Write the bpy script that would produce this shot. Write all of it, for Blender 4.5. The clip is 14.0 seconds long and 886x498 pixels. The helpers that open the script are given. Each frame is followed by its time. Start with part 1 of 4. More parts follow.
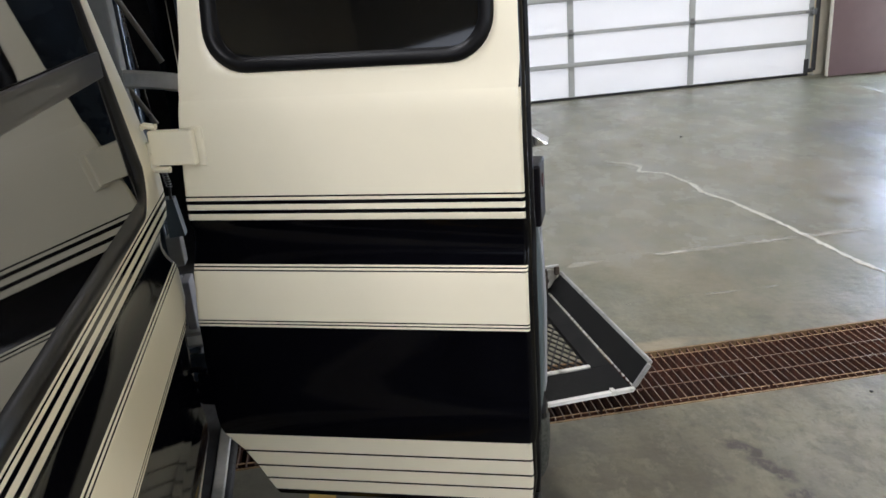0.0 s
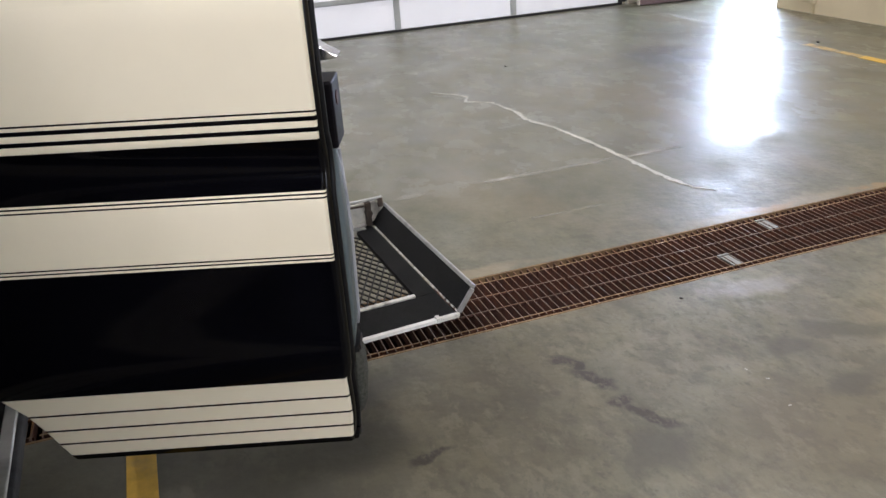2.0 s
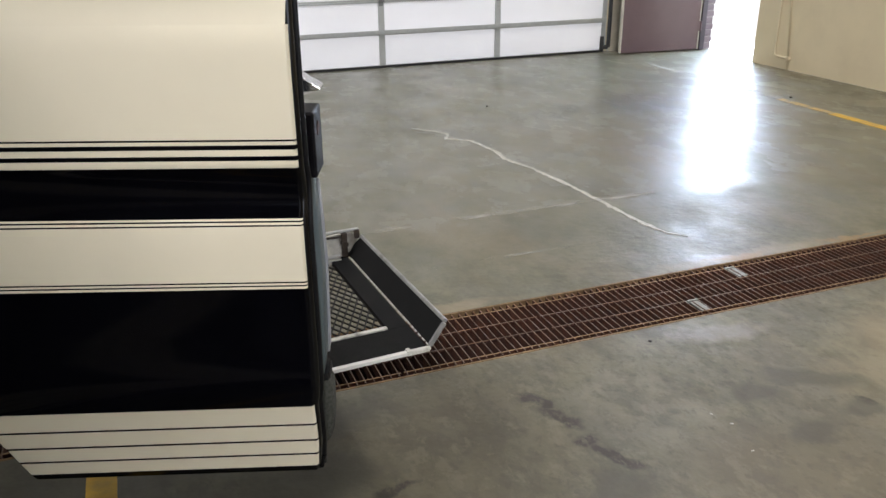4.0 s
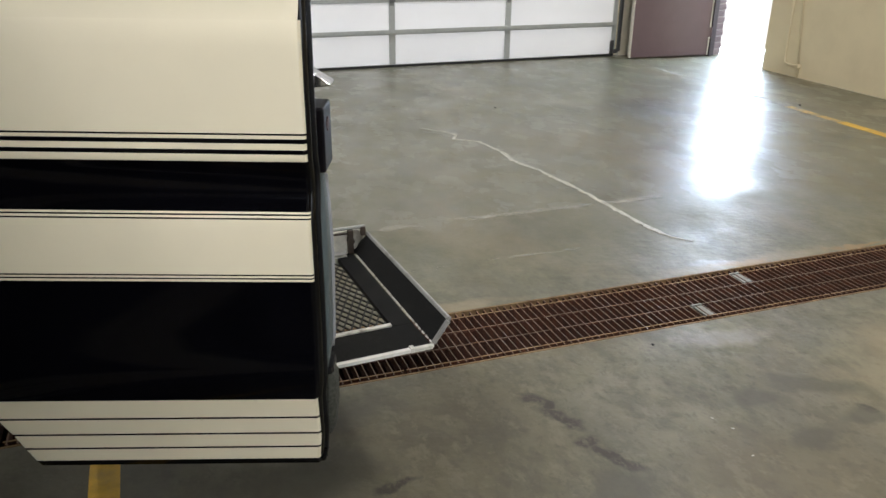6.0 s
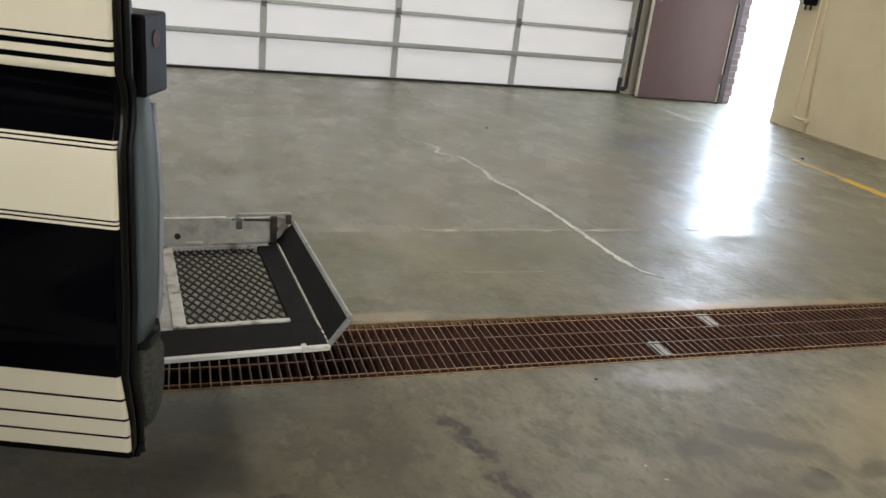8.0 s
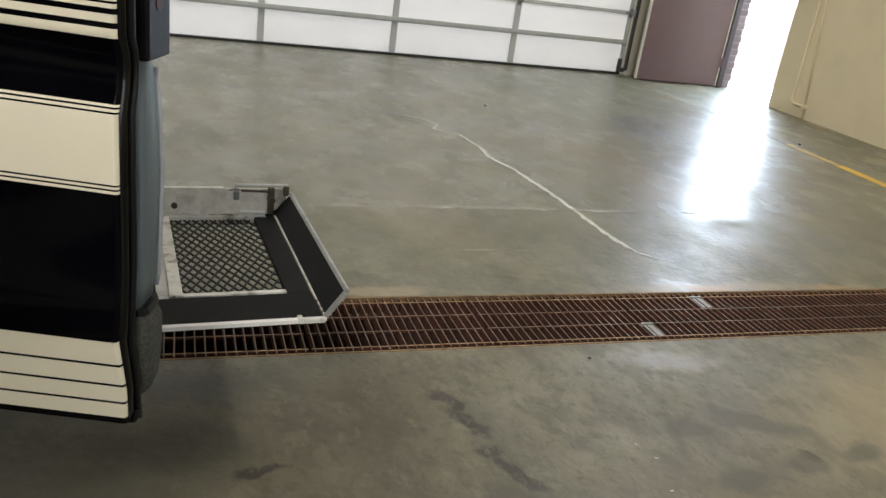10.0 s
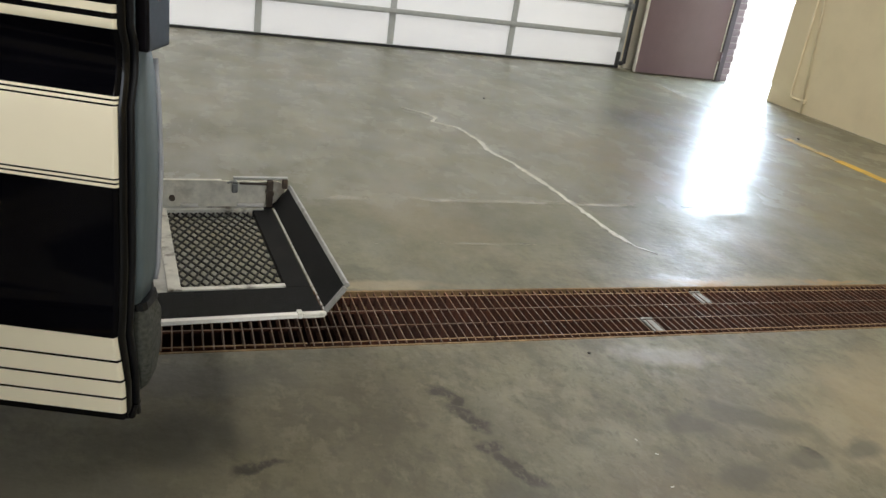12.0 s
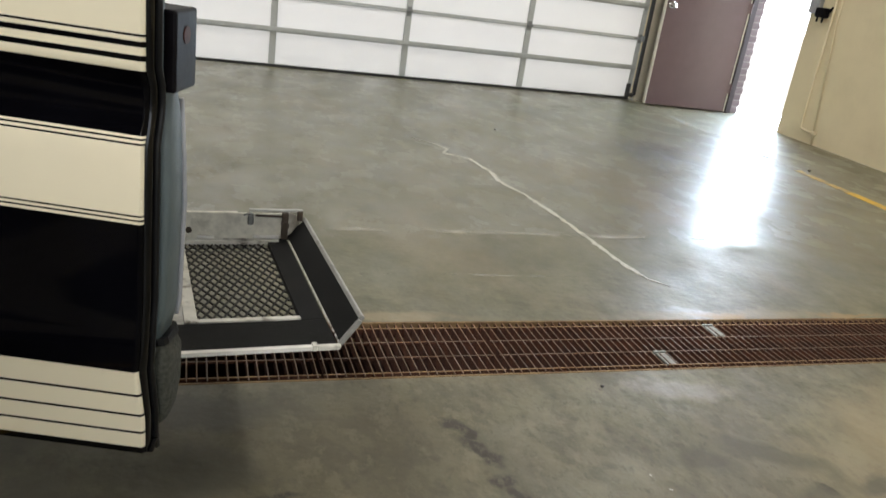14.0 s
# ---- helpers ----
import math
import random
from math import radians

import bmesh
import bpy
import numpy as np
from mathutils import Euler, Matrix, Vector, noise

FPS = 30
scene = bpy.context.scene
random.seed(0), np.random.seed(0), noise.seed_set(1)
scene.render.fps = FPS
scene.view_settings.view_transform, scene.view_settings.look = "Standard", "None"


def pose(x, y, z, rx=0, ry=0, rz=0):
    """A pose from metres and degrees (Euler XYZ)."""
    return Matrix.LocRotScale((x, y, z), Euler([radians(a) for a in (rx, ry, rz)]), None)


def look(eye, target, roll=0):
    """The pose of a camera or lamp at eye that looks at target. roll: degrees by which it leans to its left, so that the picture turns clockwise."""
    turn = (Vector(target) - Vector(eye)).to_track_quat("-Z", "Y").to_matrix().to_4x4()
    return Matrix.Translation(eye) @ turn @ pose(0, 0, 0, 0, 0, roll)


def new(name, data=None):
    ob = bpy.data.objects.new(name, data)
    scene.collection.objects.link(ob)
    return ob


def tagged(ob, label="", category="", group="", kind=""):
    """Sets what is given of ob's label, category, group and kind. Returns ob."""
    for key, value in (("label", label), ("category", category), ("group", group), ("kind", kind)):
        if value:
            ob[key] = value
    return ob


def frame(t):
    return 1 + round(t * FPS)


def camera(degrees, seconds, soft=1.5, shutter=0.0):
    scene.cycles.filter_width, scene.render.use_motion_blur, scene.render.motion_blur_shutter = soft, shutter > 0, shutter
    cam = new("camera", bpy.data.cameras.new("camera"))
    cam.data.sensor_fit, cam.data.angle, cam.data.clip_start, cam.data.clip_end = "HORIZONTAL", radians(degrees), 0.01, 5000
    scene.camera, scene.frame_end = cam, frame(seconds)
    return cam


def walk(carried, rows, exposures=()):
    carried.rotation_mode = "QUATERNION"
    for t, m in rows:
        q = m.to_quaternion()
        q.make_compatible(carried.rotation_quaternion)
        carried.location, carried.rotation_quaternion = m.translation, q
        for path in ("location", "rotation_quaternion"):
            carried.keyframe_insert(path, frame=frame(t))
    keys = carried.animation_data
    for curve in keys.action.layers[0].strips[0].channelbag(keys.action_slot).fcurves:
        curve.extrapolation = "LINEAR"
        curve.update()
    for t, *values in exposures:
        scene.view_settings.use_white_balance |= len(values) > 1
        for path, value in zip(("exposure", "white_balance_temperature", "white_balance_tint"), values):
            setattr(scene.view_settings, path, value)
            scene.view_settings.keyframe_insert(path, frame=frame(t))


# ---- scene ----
cam = camera(58.61, 14.0, shutter=0.4)
PATH = [
    (0, (-0.048, 0.102, 1.381), (0.173, 1.966, 0.690), -4.66),
    (0.5, (-0.042, 0.118, 1.376), (0.155, 1.969, 0.645), -5.40),
    (1, (-0.016, 0.147, 1.366), (0.231, 1.986, 0.619), -6.43),
    (1.2, (-0.010, 0.129, 1.365), (0.383, 1.923, 0.572), -4.83),
    (1.5, (0.029, 0.148, 1.326), (0.584, 1.887, 0.508), -4.23),
    (2, (0.031, 0.151, 1.322), (0.607, 1.865, 0.467), -3.70),
    (2.5, (0.030, 0.153, 1.322), (0.605, 1.869, 0.470), -2.90),
    (3, (0.031, 0.145, 1.323), (0.638, 1.866, 0.506), -1.97),
    (5.5, (0.023, 0.119, 1.329), (0.676, 1.850, 0.570), 0.42),
    (6, (0.023, 0.117, 1.325), (0.659, 1.849, 0.553), 0.63),
    (6.2, (0.020, 0.142, 1.319), (0.508, 1.939, 0.589), 0.69),
    (6.5, (0.086, 0.127, 1.317), (0.559, 1.937, 0.609), 4.17),
    (6.8, (0.186, 0.179, 1.268), (0.634, 1.992, 0.552), 2.09),
    (7, (0.244, 0.142, 1.258), (0.776, 1.950, 0.588), 5.07),
    (7.2, (0.282, 0.206, 1.203), (0.900, 1.997, 0.561), 6.94),
    (7.5, (0.310, 0.205, 1.180), (0.897, 1.993, 0.502), 4.96),
    (8, (0.303, 0.223, 1.167), (0.930, 1.989, 0.468), 6.45),
    (8.5, (0.300, 0.226, 1.160), (0.945, 1.979, 0.446), 7.45),
    (11, (0.288, 0.222, 1.159), (0.927, 1.961, 0.405), 8.25),
    (11.5, (0.286, 0.227, 1.157), (0.919, 1.967, 0.401), 8.19),
    (12, (0.289, 0.241, 1.156), (0.940, 1.971, 0.392), 8.48),
    (12.5, (0.282, 0.230, 1.156), (0.932, 1.961, 0.393), 8.42),
    (13, (0.282, 0.225, 1.156), (0.932, 1.955, 0.390), 8.38),
    (13.5, (0.281, 0.229, 1.155), (0.916, 1.967, 0.397), 8.18),
    (14, (0.273, 0.238, 1.170), (0.901, 2.003, 0.469), 8.37),
]
walk(cam, [(t, look(eye, target, roll)) for t, eye, target, roll in PATH],
     exposures=[(0, 0.20, 5900, 16), (1.0, 0.22, 5930, 18), (1.5, 0.11, 5970, 20), (2, 0.11, 6000, 20), (3, 0.03, 6050, 19), (5.5, 0.0, 6200, 14), (7, -0.22, 6300, 13), (8.5, -0.16, 6400, 14), (11, -0.06, 6400, 12), (14, -0.03, 6440, 12)])

# ---- light ----
world = bpy.data.worlds.new("sky")
scene.world = world
world.use_nodes = True
wn = world.node_tree
sky = wn.nodes.new("ShaderNodeTexSky")
sky.sky_type, sky.sun_disc = "NISHITA", False
sky.sun_elevation, sky.sun_rotation = radians(53), radians(-3)
wn.links.new(sky.outputs[0], wn.nodes["Background"].inputs[0])
wn.nodes["Background"].inputs[1].default_value = 0.12
sun = new("sun", bpy.data.lights.new("sun", "SUN"))
sun.data.energy, sun.data.angle, sun.data.color = 5.0, radians(0.5), (1, 0.95, 0.88)
sun.matrix_world = look((-0.2, 4.5, 6.0), (0, 0, 0))


def area(name, eye, target, sx, sy, watts, colour):
    lamp = new(name, bpy.data.lights.new(name, "AREA"))
    lamp.data.shape, lamp.data.size, lamp.data.size_y = "RECTANGLE", sx, sy
    lamp.data.energy, lamp.data.color = watts, colour
    lamp.matrix_world = look(eye, target)
    return lamp


# daylight standing in the side doorway; added fill from an unseen bay behind camera
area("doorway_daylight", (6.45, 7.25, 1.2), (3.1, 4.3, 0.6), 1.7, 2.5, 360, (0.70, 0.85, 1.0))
area("rear_fill_light", (3.3, -5.9, 2.35), (0.6, 1, 1.2), 4.6, 2.3, 115, (0.93, 0.97, 1.0))
# added fill: ceiling lamp and skylights out of view, placed to balance the room
FILL_LAMPS = [(3.8, 3.5, 112)]
FILL_SKYLIGHTS = [(-2.7, 1.2, 185), (-2.5, 5.0, 150), (-1.35, -4.4, 440)]
for lx, ly, watts in FILL_LAMPS:
    area("ceiling_fill_light", (lx, ly, 5.46), (lx, ly, 0), 0.30, 1.15, watts, (1.0, 0.95, 0.86))
for lx, ly, watts in FILL_SKYLIGHTS:
    area("skylight_fill_light", (lx, ly, 5.52), (lx, ly, 0), 1.5, 3.0, watts, (1.0, 0.98, 0.93))


# ---- materials ----
def material(name, colour, rough=0.5, metal=0.0, grain=0.0, scale=20.0, bump=0.0, bump_scale=120.0, rough_var=0.0,
             second=None, second_scale=3.0, second_lo=0.5, second_hi=0.7, coat=0.0, random_value=0.0, ior=1.45, specular=0.5):
    """A procedural surface: base colour with fine grain, patches of a second colour, uneven gloss and fine relief."""
    m = bpy.data.materials.new(name)
    m.use_nodes = True
    t = m.node_tree
    b = t.nodes["Principled BSDF"]
    b.inputs["Roughness"].default_value = rough
    b.inputs["Metallic"].default_value = metal
    b.inputs["Coat Weight"].default_value = coat
    b.inputs["Coat Roughness"].default_value = 0.06
    b.inputs["IOR"].default_value = ior
    b.inputs["Specular IOR Level"].default_value = specular
    at = t.nodes.new("ShaderNodeTexCoord").outputs["Object"]

    def fuzz(sc, detail=6.0, rough_=0.6):
        n = t.nodes.new("ShaderNodeTexNoise")
        n.inputs["Scale"].default_value, n.inputs["Detail"].default_value, n.inputs["Roughness"].default_value = sc, detail, rough_
        t.links.new(at, n.inputs["Vector"])
        return n.outputs["Fac"]

    def blend(fac, a, c, lo=0.3, hi=0.7):
        r = t.nodes.new("ShaderNodeMapRange")
        r.inputs["From Min"].default_value, r.inputs["From Max"].default_value = lo, hi
        t.links.new(fac, r.inputs["Value"])
        x = t.nodes.new("ShaderNodeMix")
        x.data_type = "RGBA"
        t.links.new(r.outputs[0], x.inputs[0])
        for value, socket in ((a, x.inputs[6]), (c, x.inputs[7])):
            if isinstance(value, tuple):
                socket.default_value = (*value, 1)
            else:
                t.links.new(value, socket)
        return x.outputs[2]

    tint = colour
    if grain:
        tint = blend(fuzz(scale), tuple(v * (1 - grain) for v in colour), tuple(min(1, v * (1 + grain)) for v in colour))
    if second:
        tint = blend(fuzz(second_scale), tint, second, second_lo, second_hi)
    if random_value:
        info = t.nodes.new("ShaderNodeObjectInfo")
        r = t.nodes.new("ShaderNodeMapRange")
        r.inputs["To Min"].default_value, r.inputs["To Max"].default_value = 1 - random_value, 1 + random_value
        t.links.new(info.outputs["Random"], r.inputs["Value"])
        hsv = t.nodes.new("ShaderNodeHueSaturation")
        t.links.new(r.outputs[0], hsv.inputs["Value"])
        if isinstance(tint, tuple):
            hsv.inputs["Color"].default_value = (*tint, 1)
        else:
            t.links.new(tint, hsv.inputs["Color"])
        tint = hsv.outputs[0]
    if isinstance(tint, tuple):
        b.inputs["Base Color"].default_value = (*tint, 1)
    else:
        t.links.new(tint, b.inputs["Base Color"])
    if rough_var:
        r = t.nodes.new("ShaderNodeMapRange")
        r.inputs["From Min"].default_value, r.inputs["From Max"].default_value = 0.3, 0.7
        r.inputs["To Min"].default_value, r.inputs["To Max"].default_value = max(0.02, rough - rough_var), rough + rough_var
        t.links.new(fuzz(scale * 0.4), r.inputs["Value"])
        t.links.new(r.outputs[0], b.inputs["Roughness"])
    if bump:
        n = t.nodes.new("ShaderNodeBump")
        n.inputs["Strength"].default_value, n.inputs["Distance"].default_value = bump, 0.004
        t.links.new(fuzz(bump_scale), n.inputs["Height"])
        t.links.new(n.outputs[0], b.inputs["Normal"])
    return m


CREAM = material("cream_paint", (0.81, 0.748, 0.572), 0.42, grain=0.025, scale=6, rough_var=0.06, coat=0.06, bump=0.03, bump_scale=300)
BLACK = material("black_paint", (0.0018, 0.0018, 0.0028), 0.11, grain=0.3, scale=8, rough_var=0.03, specular=0.12)
RUBBER = material("black_rubber", (0.0045, 0.0045, 0.005), 0.38, grain=0.3, scale=40, bump=0.1, specular=0.25)
EDGE = material("black_door_edge", (0.0018, 0.0018, 0.0024), 0.13, grain=0.4, scale=30, rough_var=0.03, specular=0.32)
TINT = material("tinted_glass", (0.003, 0.0032, 0.0032), 0.03, ior=2.0)
VANGLASS = material("tinted_van_glass", (0.004, 0.004, 0.004), 0.03, ior=2.4)
TRIMGREY = material("grey_blue_vinyl", (0.085, 0.11, 0.118), 0.45, grain=0.08, scale=30, bump=0.15, bump_scale=500)
CARPET = material("dark_carpet", (0.055, 0.057, 0.046), 0.95, grain=0.5, scale=160, bump=0.9, bump_scale=400, second=(0.085, 0.086, 0.07), second_scale=14)
HOUSING = material("dark_plastic", (0.0032, 0.0026, 0.0036), 0.45, grain=0.3, scale=60, bump=0.06, specular=0.12)
RAILDARK = material("dark_anodised_rail", (0.012, 0.012, 0.0125), 0.3, 0.5, grain=0.3, scale=40)
TAN = material("dusty_cable", (0.16, 0.145, 0.115), 0.6, 0.2, grain=0.2, scale=60)
COVER = material("grey_blue_cover", (0.30, 0.31, 0.335), 0.5, grain=0.1, scale=25, bump=0.1)
AMBER = material("amber_lens", (0.045, 0.011, 0.005), 0.5, grain=0.25, scale=80, specular=0.15)
CHROME = material("worn_chrome", (0.62, 0.62, 0.63), 0.2, 1.0, grain=0.12, scale=50, rough_var=0.1)
STEEL = material("grey_steel", (0.33, 0.34, 0.34), 0.42, 0.7, grain=0.2, scale=30, rough_var=0.12)
DARKSTEEL = material("dull_dark_steel", (0.07, 0.07, 0.07), 0.5, 0.4, grain=0.3, scale=40, rough_var=0.1)
NAVY = material("dark_blue_paint", (0.018, 0.027, 0.040), 0.28, grain=0.4, scale=25, rough_var=0.1)
INNER = material("dark_grey_lining", (0.03, 0.031, 0.033), 0.9, grain=0.35, scale=30, bump=0.4)
GREYLINING = material("grey_pillar_lining", (0.2, 0.2, 0.185), 0.7, grain=0.1, scale=30, bump=0.2)
TREAD = material("non_slip_coating", (0.006, 0.006, 0.0058), 0.8, grain=0.3, scale=60, bump=0.6, bump_scale=700, specular=0.3, second=(0.012, 0.0118, 0.011), second_scale=9)
WHITEMETAL = material("worn_white_metal", (0.63, 0.62, 0.56), 0.45, 0.0, grain=0.18, scale=18, second=(0.11, 0.095, 0.07), second_scale=13, second_lo=0.53, second_hi=0.66, bump=0.15)
WHITEPAINT = material("white_edge_paint", (0.72, 0.71, 0.67), 0.5, grain=0.06, scale=30, second=(0.45, 0.43, 0.38), second_scale=18, second_lo=0.62, second_hi=0.7)
ALU = material("dull_aluminium", (0.50, 0.50, 0.47), 0.42, 0.45, grain=0.1, scale=30, rough_var=0.1, second=(0.3, 0.29, 0.26), second_scale=9)
SCUFFED = material("scuffed_side_paint", (0.64, 0.62, 0.54), 0.5, 0.0, grain=0.25, scale=26, second=(0.10, 0.078, 0.052), second_scale=7, second_lo=0.50, second_hi=0.72, bump=0.2)
RUSTYPIVOT = material("rusty_pivot_steel", (0.055, 0.042, 0.032), 0.7, 0.2, grain=0.4, scale=60, second=(0.14, 0.10, 0.065), second_scale=22, bump=0.3)
RIMGREY = material("scraped_grey_rim", (0.30, 0.30, 0.285), 0.5, 0.2, grain=0.2, scale=40, second=(0.15, 0.145, 0.13), second_scale=16, bump=0.1)
MESHBLACK = material("black_mesh_steel", (0.0055, 0.005, 0.004), 0.6, 0.0, grain=0.3, scale=60)
RUST = material("rusty_grate", (0.055, 0.022, 0.014), 0.75, 0.1, grain=0.35, scale=60, second=(0.10, 0.032, 0.014), second_scale=9, bump=0.4, random_value=0.25)
WORN = material("worn_grate_top", (0.120, 0.078, 0.052), 0.5, 0.3, grain=0.25, scale=50, second=(0.20, 0.095, 0.04), second_scale=5, second_lo=0.5, second_hi=0.66, bump=0.3, random_value=0.2)
RUSTEDGE = material("rusty_angle", (0.23, 0.15, 0.075), 0.75, 0.15, grain=0.35, scale=30, second=(0.12, 0.06, 0.032), second_scale=7, bump=0.4)
PIT = material("drain_pit", (0.04, 0.018, 0.013), 0.7, grain=0.4, scale=8, second=(0.09, 0.03, 0.018), second_scale=3, bump=0.4)
CHALK = material("crack_filler", (0.52, 0.51, 0.455), 0.8, grain=0.25, scale=60, bump=0.5)
YELLOW = material("yellow_floor_paint", (0.64, 0.40, 0.05), 0.5, grain=0.15, scale=25, second=(0.40, 0.29, 0.10), second_scale=5, second_lo=0.52, second_hi=0.72)
WORNYELLOW = material("worn_yellow_paint", (0.50, 0.35, 0.12), 0.55, grain=0.25, scale=30, second=(0.26, 0.225, 0.15), second_scale=9, second_lo=0.46, second_hi=0.66)
WALLPAINT = material("cream_wall_paint", (0.68, 0.595, 0.40), 0.6, grain=0.03, scale=4, bump=0.12, bump_scale=90, second=(0.61, 0.53, 0.35), second_scale=1.5)
PLAINWALL = material("dull_wall_paint", (0.42, 0.38, 0.30), 0.7, grain=0.05, scale=4, bump=0.1, bump_scale=90)
GREYTRIM = material("cream_jamb_paint", (0.68, 0.64, 0.52), 0.55, grain=0.06, scale=12, rough_var=0.1)
MAROON = material("maroon_door_paint", (0.122, 0.075, 0.077), 0.42, grain=0.05, scale=8, rough_var=0.05)
DARKMAROON = material("dark_frame_paint", (0.045, 0.03, 0.033), 0.5, grain=0.1, scale=10)
FRAMEWHITE = material("pale_frame_paint", (0.6, 0.56, 0.48), 0.5, grain=0.1, scale=20)
BRICK = material("dark_brick", (0.17, 0.125, 0.128), 0.85, grain=0.25, scale=60, bump=0.6, random_value=0.15)
MORTAR = material("mortar", (0.26, 0.22, 0.215), 0.95, grain=0.2, scale=60, bump=0.6)
STILE = material("grey_door_stile", (0.40, 0.415, 0.40), 0.5, 0.0, grain=0.06, scale=20)
STRUT = material("galvanised_strut", (0.43, 0.445, 0.43), 0.45, 0.3, grain=0.1, scale=30)
HINGESTEEL = material("dull_hinge_steel", (0.2, 0.205, 0.2), 0.45, 0.5, grain=0.2, scale=40)
SEAL = material("black_bottom_seal", (0.012, 0.012, 0.012), 0.7, grain=0.3, scale=50)
CEIL = material("grey_ceiling", (0.28, 0.28, 0.27), 0.8, grain=0.04, scale=3, bump=0.1)
PAVING = material("outdoor_concrete", (0.62, 0.60, 0.56), 0.85, grain=0.12, scale=10, bump=0.4)
TYRE = material("tyre_rubber", (0.018, 0.018, 0.018), 0.8, grain=0.2, scale=50, bump=0.3)
CLIP = material("pale_clip_metal", (0.24, 0.245, 0.22), 0.5, 0.2, grain=0.2, scale=60)


def pane_material():
    """White fibreglass that lets daylight through."""
    m = bpy.data.materials.new("translucent_fibreglass")
    m.use_nodes = True
    t = m.node_tree
    b = t.nodes["Principled BSDF"]
    b.inputs["Base Color"].default_value = (0.82, 0.83, 0.82, 1)
    b.inputs["Roughness"].default_value = 0.4
    tr = t.nodes.new("ShaderNodeBsdfTranslucent")
    n = t.nodes.new("ShaderNodeTexNoise")
    n.inputs["Scale"].default_value = 2.0
    ramp = t.nodes.new("ShaderNodeMapRange")
    ramp.inputs["To Min"].default_value, ramp.inputs["To Max"].default_value = 0.78, 0.9
    t.links.new(n.outputs["Fac"], ramp.inputs["Value"])
    t.links.new(ramp.outputs[0], tr.inputs["Color"])
    mix = t.nodes.new("ShaderNodeMixShader")
    mix.inputs[0].default_value = 0.52
    t.links.new(b.outputs[0], mix.inputs[1])
    t.links.new(tr.outputs[0], mix.inputs[2])
    t.links.new(mix.outputs[0], t.nodes["Material Output"].inputs[0])
    return m


PANE = pane_material()


DRIPS = [(0.965, 1.90, 0.055, 0.050), (1.00, 1.87, 0.040, 0.060), (1.01, 1.785, 0.095, 0.042, -50), (1.03, 1.675, 0.060, 0.048), (1.06, 1.58, 0.11, 0.040, -60), (0.47, 1.68, 0.09, 0.030, 12),
         (1.889, 1.54, 0.045, 0.035)]
# dark stains, plus ovals beside the van that paint its shade into the floor
STAINS_AND_SHADE = [(1.012, 1.452, 0.18, 0.12, 20), (1.842, 1.695, 0.245, 0.08, -30), (1.616, 1.683, 0.19, 0.10, -10), (1.636, 1.479, 0.15, 0.08, 0), (1.852, 1.52, 0.10, 0.066), (2.058, 1.523, 0.11, 0.06),
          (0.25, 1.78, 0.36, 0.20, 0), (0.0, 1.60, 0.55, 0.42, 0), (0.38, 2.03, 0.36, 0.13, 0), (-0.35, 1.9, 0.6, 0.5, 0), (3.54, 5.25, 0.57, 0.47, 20)]


